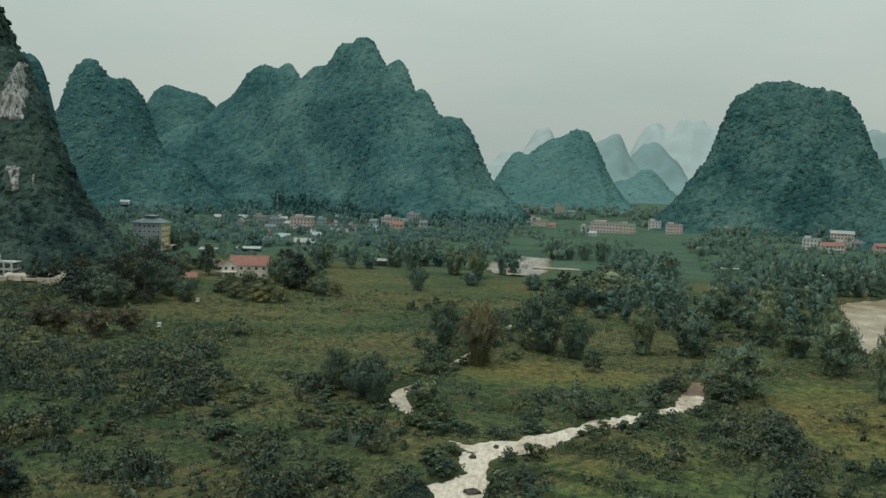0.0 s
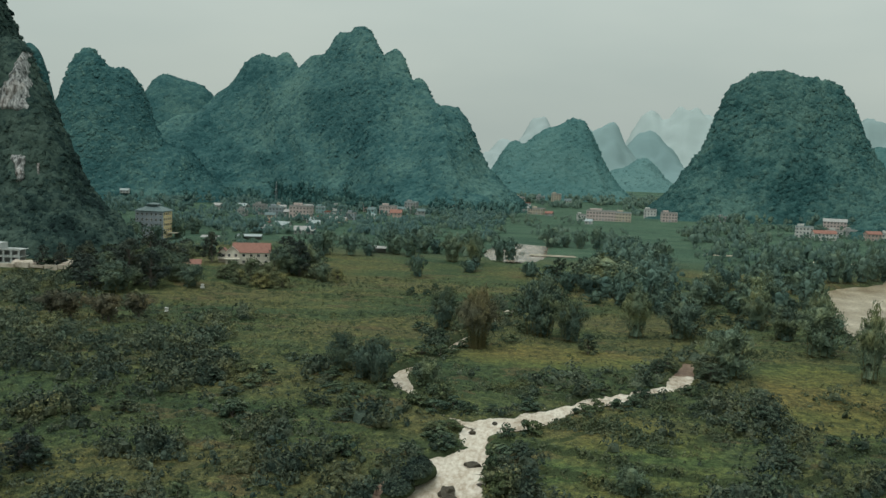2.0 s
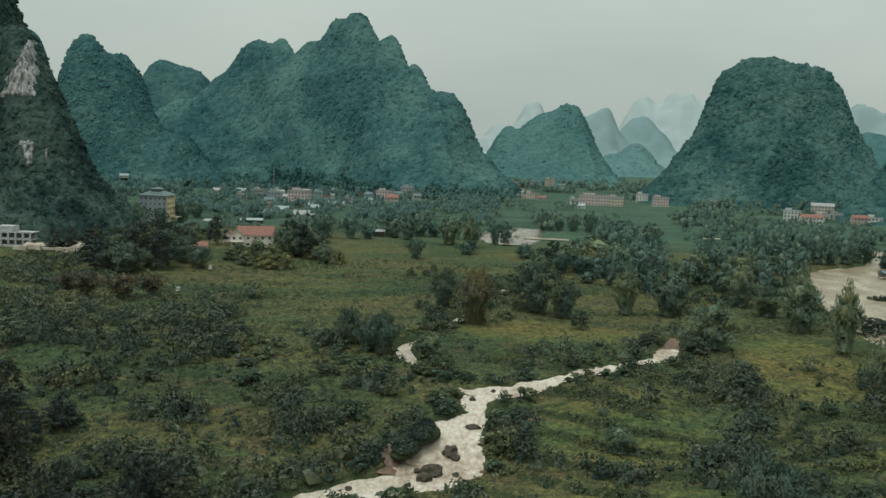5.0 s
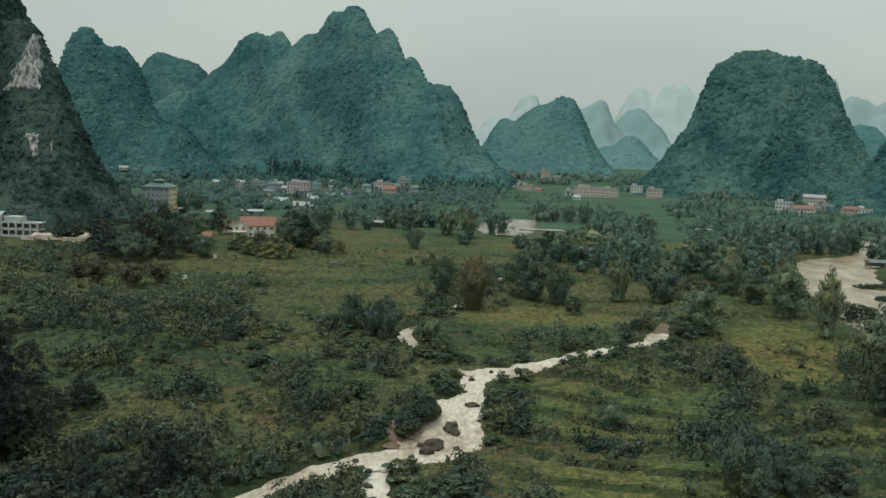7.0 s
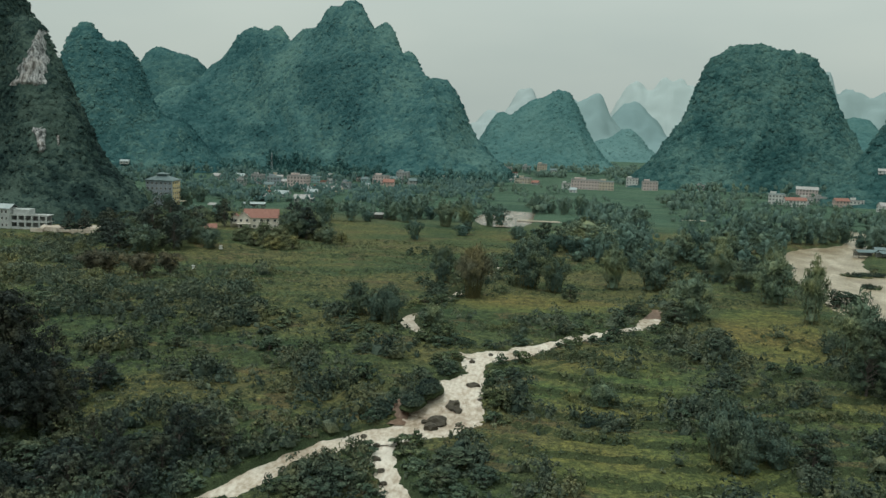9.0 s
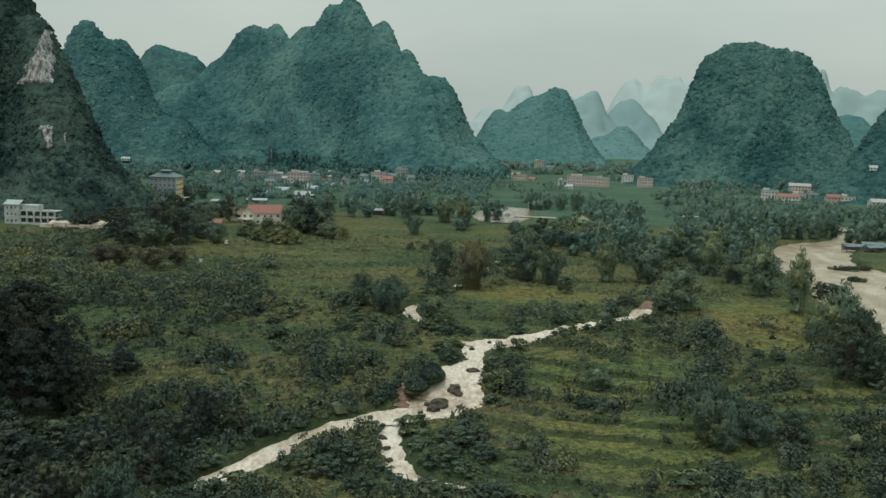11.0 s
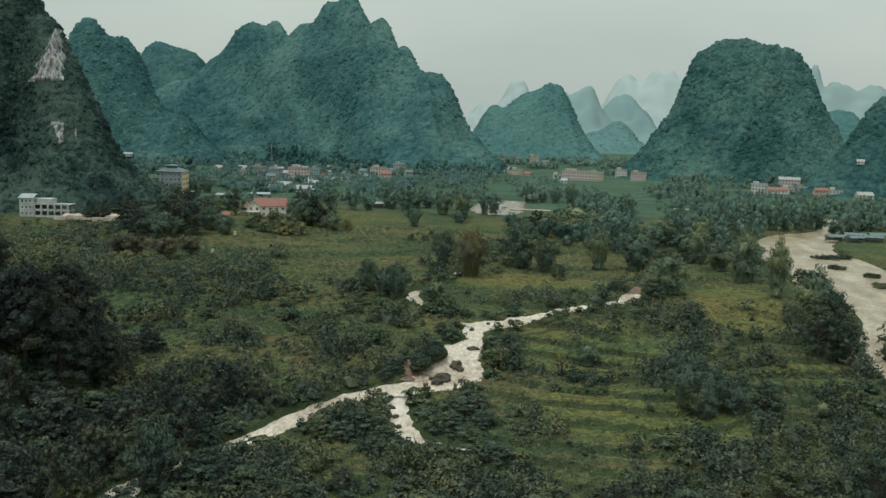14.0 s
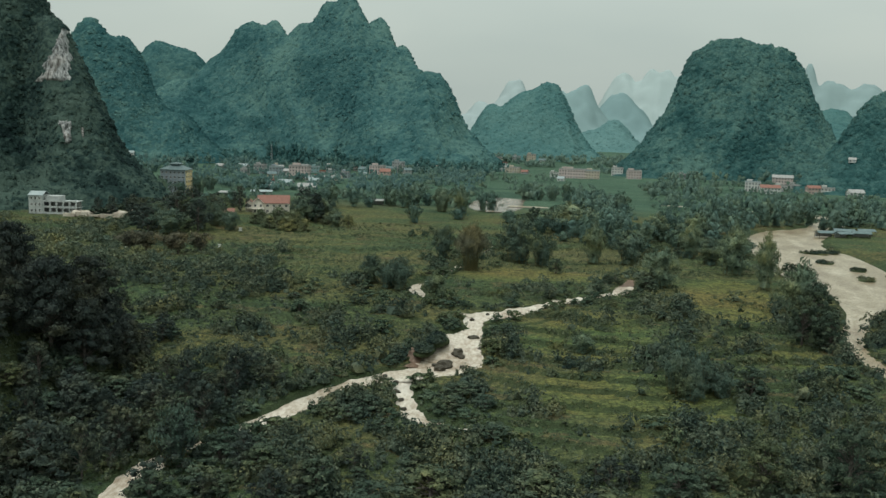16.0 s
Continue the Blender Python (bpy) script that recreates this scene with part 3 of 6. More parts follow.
# ---- mountains: peaks of x, y, height, half width across, half depth, steepness ----
PEAKS = {
    "mountain_main": ("great forested limestone mountain with a stepped ridge behind the village", [
        (-462.92, 1300, 202.35, 82.63, 150, 2),
        (-421.64, 1290, 207.08, 45.1, 150, 2),
        (-517, 1300, 149.01, 60.87, 140, 2),
        (-322.65, 1230, 228.35, 51.58, 150, 2),
        (-292.93, 1220, 235.64, 62.29, 150, 2.2),
        (-239.51, 1200, 202.51, 36.95, 150, 2.6),
        (-200.04, 1170, 161.56, 37.62, 140, 2.2),
        (-153.43, 1130, 126.58, 48.99, 120, 2.6),
        (-365.71, 1250, 201.41, 63.08, 150, 2),
        (-560.0, 1270, 112.0, 95.0, 150, 2.2),
        (-110.0, 1110, 40.0, 40.0, 110, 2.2),
    ]),
    "mountain_twin": ("forested twin-topped limestone tower in thin haze", [
        (-599.99, 1054, 181.4, 50.43, 90, 2.4),
        (-559.5, 1060, 159.9, 45.39, 90, 2.4),
        (-539.14, 1070, 133.18, 26.32, 90, 2),
        (-620.06, 1040, 142.7, 12.01, 80, 2),
        (-500.0, 1075, 70.0, 50.0, 90, 2),
    ]),
    "mountain_back": ("low round forested limestone hill behind the others", [
        (-636.33, 1350, 173.9, 65.24, 130, 2.4),
        (-598, 1350, 165.29, 82.83, 130, 2.4),
        (-657.92, 1350, 139.08, 48.34, 120, 2),
    ]),
    "mountain_sliver": ("steep hazy limestone tower behind the cliff", [
        (-562.74, 860, 166.24, 25.16, 60, 2.6),
        (-550.07, 860, 163.61, 28.29, 60, 2.4),
    ]),
    "mountain_dome": ("broad dome-shaped karst hill covered in dense forest", [
        (246.07, 1165, 177.98, 77.91, 130, 3),
        (205.24, 1165, 160.22, 39.21, 120, 2.6),
        (299.06, 1165, 168.14, 71.11, 120, 2.8),
        (178.75, 1150, 79.27, 47.54, 110, 2.2),
        (367.69, 1165, 78.73, 29.01, 110, 2.2),
        (149.23, 1120, 57.84, 14.56, 90, 2),
    ]),
    "mountain_cone": ("cone-shaped forested karst hill beyond the fields", [
        (6.28, 1520, 128.62, 55.35, 120, 2.4),
        (-30.83, 1520, 113.04, 73.36, 110, 2.2),
        (-92.7, 1500, 90, 39.78, 100, 2),
    ]),
    "hill_small": ("small hazy forested hill in the far valley", [
        (158.73, 2000, 66.73, 49.71, 100, 2.2),
        (109.24, 2000, 39.99, 57.38, 100, 2),
    ]),
    "far_range_a": ("limestone peaks paled blue-grey by haze in the distance", [
        (-95.84, 2700, 165.52, 75.77, 160, 2.4),
        (-153.17, 2700, 105.71, 126.16, 160, 2.2),
    ]),
    "far_range_b": ("pale misty low ridge far up the valley", [
        (22.87, 2600, 156.54, 61.73, 150, 2.4),
        (100.77, 2600, 133.37, 98.14, 150, 2.4),
    ]),
    "far_range_c": ("pale misty limestone peak far up the valley", [
        (235.45, 2900, 154.71, 86.7, 160, 2.2),
        (300.22, 2900, 102.67, 58.92, 160, 2),
        (150.0, 2900, 72.0, 160.0, 160, 2),
        (30.0, 2900, 70.0, 160.0, 160, 2),
    ]),
    "far_range_d": ("high far ridge nearly as pale as the sky", [
        (343.22, 3700, 246.56, 144.45, 200, 2.6),
        (490.2, 3700, 259.91, 220.48, 200, 3),
    ]),
    "far_range_e": ("hazy row of far limestone towers", [
        (661.18, 2300, 186.76, 34.48, 150, 2.4),
        (730.13, 2300, 152.25, 76.43, 150, 2.4),
        (817.3, 2300, 161.01, 78.13, 150, 2.6),
    ]),
    "hill_mid": ("small forested hill beside the dome", [
        (486.3, 1500, 95.46, 65.18, 120, 2.4),
    ]),
    "mountain_right": ("steep forested hill above the river village", [
        (374.87, 950, 106.55, 48.49, 110, 2.6),
        (348.55, 930, 54.9, 40.32, 90, 2.2),
    ]),
    "mountain_cliff": ("steep dark forested cliff with bare grey limestone faces", [
        (-355.34, 530, 131.3, 24.96, 62, 3),
        (-335.99, 520, 102.1, 27.04, 56, 2.6),
        (-316.77, 510, 74.91, 23.85, 46, 2.4),
        (-297.32, 500, 32.67, 27.59, 34, 2.4),
        (-282.22, 490, 21.91, 27.92, 34, 2.4),
        (-436.06, 560, 207.24, 73.78, 110, 3),
    ]),
}


def rise(peaks, x, y):
    """Height of a mountain: its peaks, each an oval bell turned towards the camera's path, run into one another."""
    total = 0.0
    for cx, cy, h, across, deep, steep in peaks:
        r = math.hypot(cx, cy + 40)
        ux, uy = cx / r, (cy + 40) / r
        a, b = (x - cx) * uy - (y - cy) * ux, (x - cx) * ux + (y - cy) * uy
        d = np.sqrt((a / across) ** 2 + (b / deep) ** 2) + 1e-9
        total = total + np.exp(np.clip(h * np.exp(-d ** steep) / 9.0, -50, 60)) - 1
    return 9.0 * np.log(1 + total)



class Massif:
    """One mountain: its peaks give the crest, fitted to the outline from the camera's path; below the crest the slopes
    spread, run together and end in a foot.
    """

    def __init__(self, peaks, front, seed, rugged, jag=0.0):
        p = np.array(peaks)
        az = np.arctan2(p[:, 0], p[:, 1] + 40)
        far = np.hypot(p[:, 0], p[:, 1] + 40)
        self.far, self.front, self.seed, self.rugged = far.mean(), front, seed, rugged
        half = 2.6 * p[:, 3] / far + 40 / far
        self.step = 3.0 / self.far
        self.az = np.arange((az - half).min(), (az + half).max(), self.step)
        rr = np.linspace(far.min() - 60, far.max() + 60, 60)
        A, R = np.meshgrid(self.az, rr, indexing="ij")
        Z = rise(peaks, R * np.sin(A), R * np.cos(A) - 40)
        self.crest = Z.max(1)
        self.crest = self.crest * (1 + jag * (0.45 - np.abs(2 * fractal(self.az * self.far / 110, self.az * 0, seed, 4) - 1)))
        self.crest = self.blur(self.crest, 3.0) + 0.8
        self.crest = self.crest * (1 + 0.75 * jag * (fractal(self.az * self.far / 42, self.az * 0 + 4, seed, 3) - 0.5))
        weight = np.exp((Z - Z.max(1, keepdims=True)) / 8)
        self.line = self.blur((weight * R).sum(1) / weight.sum(1), 45)
        self.down = np.linspace(0, front, 30)
        self.table = np.stack([self.blur(self.crest, 3 + 0.46 * d) for d in self.down], 1)

    def blur(self, values, sigma):
        sigma = sigma / (self.step * self.far)
        n = int(3 * sigma) + 1
        k = np.exp(-0.5 * (np.arange(-n, n + 1) / sigma) ** 2)
        return np.convolve(np.pad(values, n, mode="edge"), k / k.sum(), "valid")

    def height(self, x, y):
        a, r = np.arctan2(x, y + 40), np.hypot(x, y + 40)
        i = np.clip((a - self.az[0]) / self.step, 0, len(self.az) - 1.001)
        i0 = i.astype(int)
        crest = self.crest[i0] * (1 - i + i0) + self.crest[i0 + 1] * (i - i0)
        d = self.line[i0] * (1 - i + i0) + self.line[i0 + 1] * (i - i0) - r
        d = d + self.front * 0.22 * (fractal(a * self.far / 150, r * 0 + 2, self.seed, 3) - 0.5) * np.clip(d / self.front, 0, 1)
        j = np.clip(d / self.front * 29, 0, 28.999)
        j0 = j.astype(int)
        t = self.table
        spread = (t[i0, j0] * (1 - i + i0) + t[i0 + 1, j0] * (i - i0)) * (1 - j + j0) + (t[i0, j0 + 1] * (1 - i + i0) + t[i0 + 1, j0 + 1] * (i - i0)) * (j - j0)
        u = np.clip(np.where(d > 0, d / self.front, -d / (0.8 * self.front)), 0, 1)
        fall = 0.5 * (1 + np.cos(np.pi * u ** 0.86))
        z = np.minimum(spread * fall, crest)
        spur = 1 - np.abs(2 * fractal(a * self.far / 105 + 0.5 * fractal(d / 60, a * 9, self.seed + 3, 2), d / 210, self.seed + 1, 3) - 1)
        return z + self.rugged * 4.6 * np.clip(z / 40, 0, 1) * (1 - fall ** 3) * (spur - 0.74)


def canopy(x, y, size, seed):
    """Rounded tree tops standing close together, 0 in the gaps and 1 on the crowns."""
    u, v = x / size, y / size
    iu, iv = np.floor(u), np.floor(v)
    top = np.zeros(np.shape(x))
    for du in (-1, 0, 1):
        for dv in (-1, 0, 1):
            a, b = iu + du, iv + dv
            d2 = (u - a - lattice(a, b, seed)) ** 2 + (v - b - lattice(a, b, seed + 1)) ** 2
            r2 = (0.50 + 0.45 * lattice(a, b, seed + 2)) ** 2
            top = np.maximum(top, (0.55 + 0.45 * lattice(a, b, seed + 3)) * np.sqrt(np.clip(1 - d2 / r2, 0, 1)))
    return top


LAID = {}
# bare faces on the cliff: middle, lowest and highest point, left and right edge at the foot and at the top, seed
FACES = [((-345, 516), 83, 121, (-14.5, 11.0), (6.0, 9.0), 3, "bare grey-white limestone face narrowing upwards"),
         ((-312.5, 470), 41, 58, (-0.8, 1.6), (-4.2, 5.0), 8, "small pinkish bare rock patch with dark streaks"),
         ((-301.7, 472), 46, 53, (-0.7, 0.7), (-0.9, 0.9), 12, "narrow bare rock streak")]


def face_edges(face, z):
    """How far a bare face reaches to either side at a height."""
    (cx, cy), z0, z1, foot, top, seed, _ = face
    u = np.clip((z - z0) / (z1 - z0), 0, 1)
    rag = 0.22 * (foot[1] - foot[0] + top[1] - top[0])
    lo = foot[0] + (top[0] - foot[0]) * u ** 0.9 + rag * (fractal(z / 5, z * 0 + 3, seed, 3) - 0.5)
    hi = foot[1] + (top[1] - foot[1]) * u + rag * (fractal(z / 5, z * 0 + 9, seed, 3) - 0.5)
    return lo, np.maximum(hi, lo + 0.3)


def on_rock(at):
    """Which places lie on a bare face."""
    hit = np.zeros(len(at), bool)
    for face in FACES:
        (cx, cy), z0, z1 = face[:3]
        r = math.hypot(cx, cy + 40)
        a = (at[:, 0] - cx) * (cy + 40) / r - (at[:, 1] - cy) * cx / r
        lo, hi = face_edges(face, at[:, 2])
        hit |= (a > lo - 0.6) & (a < hi + 0.6) & (at[:, 2] > z0 - 1) & (at[:, 2] < z1 + 1)
    return hit


def mountain(name, label, peaks, cell, crown, count, amount=10.0, leaf=LEAF_HILL, soil=None, bare=False):
    p = np.array(peaks)
    x0, x1 = (p[:, 0] - 2.3 * p[:, 3] - 30).min(), (p[:, 0] + 2.3 * p[:, 3] + 30).max()
    y0, y1 = (p[:, 1] - 1.75 * p[:, 4]).min(), (p[:, 1] + 1.3 * p[:, 4]).max()
    lean = 0.5 * (p[:, 0] / (p[:, 1] + 40)).mean()
    if abs(lean) > 0.12:
        x0, x1 = x0 - 40, x1 + 40
    xs, ys = np.arange(x0, x1, cell), np.arange(y0, y1, cell if bare else 0.8 * cell)
    X, Y = np.meshgrid(xs, ys, indexing="ij")
    wide = 26 * (1.65 * cell) ** 0.7
    if name == "mountain_cliff":
        Z = rise(peaks, X, Y)
        crest = Z.max(1, keepdims=True) + 1e-6
        below = (1 - (Z / crest) ** 4) * np.clip(Z / 30.0, 0, 1)
        ridge = 1 - np.abs(2 * fractal(X / wide, Y / (1.6 * wide), 21, 4) - 1)
        Z = Z + 2.4 * amount * below * (ridge - 0.72)
        # ledges: steep bands of rock between narrow shelves
        band = Z / 11.0 + 1.6 * fractal(X / 46, Y / 46, 25, 3)
        part_up = band - np.floor(band)
        Z = Z + 11.0 * 0.8 * below * (soft(0.30, 0.85, part_up) - part_up)
    else:
        Z = Massif(peaks, 1.6 * p[:, 4].mean(), len(name), amount, 0.45 if bare else 0.012).height(X, Y)
    Z = Z + 0.34 * amount * np.clip(Z / 30, 0, 1) * (fractal(X / (0.32 * wide), Y / (0.32 * wide), 23, 3) - 0.5) - 6 * (1 - soft(0, 10, Z)) - 2.5
    if bare:
        Z = Z + np.clip(Z / 60, 0, 1) * 1.6 * cell * (canopy(X, Y, 5.0 * cell, 51) + 0.5 * canopy(X, Y, 2.6 * cell, 55) - 0.75)
    if not bare:
        lush = np.clip((Z + 2.5) / 10, 0, 1)
        Z = Z + lush * crown * (1.7 * canopy(X, 1.4 * Y, 4.2 * crown, 41) + 0.9 * canopy(X, 1.4 * Y, 2.1 * crown, 45) - 1.2)
    LAID[name] = (x0, y0, cell, 0.8 * cell, Z)
    hill = new(name)
    tagged(hill, label, "mountain")
    keep = Z.ravel() > -5.5
    f = grid_faces(len(xs), len(ys))
    f = f[keep[f].any(1)]
    used = np.unique(f)
    back = np.zeros(X.size, int)
    back[used] = np.arange(len(used))
    v = np.stack([X, Y, Z], -1).reshape(-1, 3)
    piece("slope", mesh_of("slope", v[used], back[f], soil, True), hill)
    if bare:
        return hill
    # trees: spread evenly over the slopes on the camera's side
    c = v[f].mean(1)
    e1, e2 = v[f[:, 2]] - v[f[:, 0]], v[f[:, 3]] - v[f[:, 1]]
    nrm = np.cross(e1, e2)
    area = np.linalg.norm(nrm, axis=1) / 2
    facing = nrm[:, 1] / (2 * area + 1e-9) < 0.45
    weight = np.where(facing & (c[:, 2] > 1.5), np.minimum(area, cell * cell * 5), 0)
    r = np.random.default_rng(len(name) * 31 + count)
    pick = r.choice(len(f), count, p=weight / weight.sum())
    q = f[pick]
    u, w = r.random((count, 1)), r.random((count, 1))
    at = v[q[:, 0]] * (1 - u) * (1 - w) + v[q[:, 1]] * u * (1 - w) + v[q[:, 2]] * u * w + v[q[:, 3]] * (1 - u) * w
    steep = leaf is LEAF_CLIFF
    if steep:
        at = at[~on_rock(at)]
    n_all = len(at)
    lump = int(n_all * (0.42 if steep else 1.0))
    size = crown * (0.5 + 1.1 * r.random(n_all) ** 2.2) * (0.75 + 0.5 * fractal(at[:, 0] / 40, at[:, 1] / 40, 4, 2))
    sink = np.array([0.0, 0.3, -0.4]) * size[:lump, None]
    bits = [blobs(at[:lump] + sink, size[:lump] * 1.05, r, 0.28, 0.9)]
    if steep:
        out = np.array([0.35, -0.75, 0.5]) + r.normal(0, 0.4, (n_all - lump, 3))
        bits.append(cards(at[lump:] + out * 0.8 * crown, out, 0.85 * size[lump:], 0.55 * size[lump:], r, 0.8))
    tagged(piece("forest", mesh_of("forest", *join_bits(bits), leaf, True), hill), kind="stuff")
    return hill


SETTINGS = {  # grid, crown radius, trees, ruggedness
    "mountain_main": (2.6, 2.2, 7500, 19), "mountain_twin": (2.3, 2.0, 3400, 13), "mountain_back": (3.0, 2.1, 1300, 10), "mountain_sliver": (3.0, 2.0, 500, 7),
    "mountain_dome": (2.2, 3.0, 8000, 14), "mountain_cone": (3.0, 2.4, 2000, 11), "hill_small": (5.0, 3.0, 700, 6), "far_range_a": (8.0, 7, 900, 12), "far_range_b": (8.0, 7, 800, 10),
    "far_range_c": (8.0, 7, 900, 10), "far_range_d": (12.0, 9, 900, 20), "far_range_e": (8.0, 7, 900, 12), "hill_mid": (3.2, 2.5, 600, 6), "mountain_right": (2.4, 2.6, 2800, 9),
    "mountain_cliff": (1.6, 1.7, 16000, 17)}
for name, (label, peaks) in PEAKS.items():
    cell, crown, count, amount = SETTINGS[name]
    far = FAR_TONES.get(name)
    # farther hills take leaf colours with more haze in them
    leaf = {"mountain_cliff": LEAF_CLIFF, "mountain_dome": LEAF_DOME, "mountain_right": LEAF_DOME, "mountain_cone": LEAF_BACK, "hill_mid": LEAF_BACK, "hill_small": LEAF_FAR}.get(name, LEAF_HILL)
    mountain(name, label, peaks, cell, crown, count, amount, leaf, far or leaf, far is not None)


# ---- bare limestone on the cliff ----
def slope_height(name, x, y):
    """Height of a mountain's slope at a place."""
    x0, y0, sx, sy, Z = LAID[name]
    i = np.clip((x - x0) / sx, 0, Z.shape[0] - 1.001)
    j = np.clip((y - y0) / sy, 0, Z.shape[1] - 1.001)
    a, b = i.astype(int), j.astype(int)
    u, v = i - a, j - b
    return (Z[a, b] * (1 - u) + Z[a + 1, b] * u) * (1 - v) + (Z[a, b + 1] * (1 - u) + Z[a + 1, b + 1] * u) * v


def rock_face(hill, face):
    """A bare fluted face that lies on the mountain's front, with ragged edges."""
    (cx, cy), z0, z1, _, _, seed, label = face
    r = math.hypot(cx, cy + 40)
    ux, uy = cx / r, (cy + 40) / r
    U, Z = np.meshgrid(np.linspace(0, 1, 34), np.linspace(z0, z1, 56), indexing="ij")
    lo, hi = face_edges(face, Z)
    a = lo + (hi - lo) * U
    depth = np.linspace(-150, 60, 211)
    high = slope_height("mountain_cliff", cx + a[..., None] * uy + depth * ux, cy - a[..., None] * ux + depth * uy)
    first = depth[np.argmax(high > Z[..., None], -1)]
    # the face is flatter than the slope round it
    for _ in range(6):
        pad = np.pad(first, 1, mode="edge")
        first = (pad[:-2, 1:-1] + pad[2:, 1:-1] + pad[1:-1, :-2] + pad[1:-1, 2:] + 2 * first) / 6
    edge = np.minimum(np.minimum(U, 1 - U) * 8, np.minimum(Z - z0, z1 - Z) / 2.5)
    d = first - 1.9 * np.clip(edge, 0, 1) - 2.6 * (fractal(a / 2.3, Z / 17, seed + 5, 4) - 0.5) - 1.2 * (fractal(a / 6, Z / 4, seed + 7, 2) - 0.5)
    v = np.stack([cx + a * uy + d * ux, cy - a * ux + d * uy, Z], -1).reshape(-1, 3)
    piece("rock_face", mesh_of("rock_face", v, grid_faces(34, 56), LIMESTONE, True), hill, label)


for face in FACES:
    rock_face(bpy.data.objects["mountain_cliff"], face)


# ---- trees and bushes ----
def arc(base, lean, height, out, n, r, droop=0.16):
    """A stem that rises, bows outwards and hangs over at its tip."""
    u = np.linspace(0, 1, n)
    return np.stack([base[0] + math.cos(lean) * out * u ** 1.7, base[1] + math.sin(lean) * out * u ** 1.7, base[2] + height * (u - droop * u ** 4)], 1) + r.normal(0, 0.04, (n, 3))


def bamboo(seed, height, spread, culms, sprays, leaf, label, size=(1.5, 0.34), fan=0.0):
    """A clump of arching stems, each with a plume that hangs over at its tip; fan opens it like a broom with bare stems below."""
    r = np.random.default_rng(seed)
    clump = tagged(new("bamboo_clump"), label, "bamboo")
    bits, at, out = [], [], []
    m = int(sprays / culms)
    for k in range(culms):
        lean = k * 2.399 + r.uniform(-0.3, 0.3)
        q = math.sqrt((k + 0.5) / culms)
        base = np.array([spread * 0.22 * q * math.cos(lean), spread * 0.22 * q * math.sin(lean), -0.4])
        h = height * (1.10 - 0.26 * q ** 2) * r.uniform(0.84, 1.06)
        low = (r.random() < 0.35) * (1 - fan)
        h *= 1 - 0.45 * low * r.random()
        p = arc(base, lean + r.normal(0, 0.25), h * 1.12, spread * (0.05 + (0.30 + 0.10 * fan) * q) * r.uniform(0.7, 1.15), 7, r, 0.20 + 0.26 * q)
        bits.append(tube(p[::2], np.linspace(0.10, 0.03, 4), 3))
        u = (0.10 + 0.22 * fan) + (0.90 - 0.22 * fan) * r.random(m) ** 0.62
        idx = u * 6
        i = np.minimum(idx.astype(int), 5)
        c = p[i] + (p[i + 1] - p[i]) * (idx - i)[:, None]
        side = r.normal(0, 1, (m, 3)) * np.array([1, 1, 0.8])
        side /= np.linalg.norm(side, axis=1)[:, None]
        c = c + side * (0.078 * spread * r.uniform(0.3, 1.2, (m, 1)) * (0.80 + 0.55 * u[:, None]))
        c[:, 2] = np.maximum(c[:, 2] - 0.8 * r.random(m), 0.3)
        at.append(c)
        away = c - np.array([0, 0, 0.35 * height])
        away[:, 2] *= 0.6
        away /= np.linalg.norm(away, axis=1)[:, None] + 1e-9
        out.append(away + 0.55 * side + (0, 0, 0.35))
    v, f = join_bits(bits)
    tagged(piece("stalk", mesh_of("stalk", v, f, CULM, True), clump, "thin arching stems"), kind="stuff")
    c, nrm = np.concatenate(at), np.concatenate(out)
    v, f = cards(c, nrm + r.normal(0, 0.22, nrm.shape), size[0], size[1], r, 1.3)
    if not fan:
        core = np.array([[0, 0, height * a] for a in (0.10, 0.28, 0.46, 0.62)])
        bv, bf = blobs(core, spread * np.array([0.20, 0.23, 0.22, 0.17]), r, 0.3, 0.9)
        v, f = join_bits([(v, f), (bv, bf)])
    piece("foliage", mesh_of("foliage", v, f, leaf), clump)
    return clump


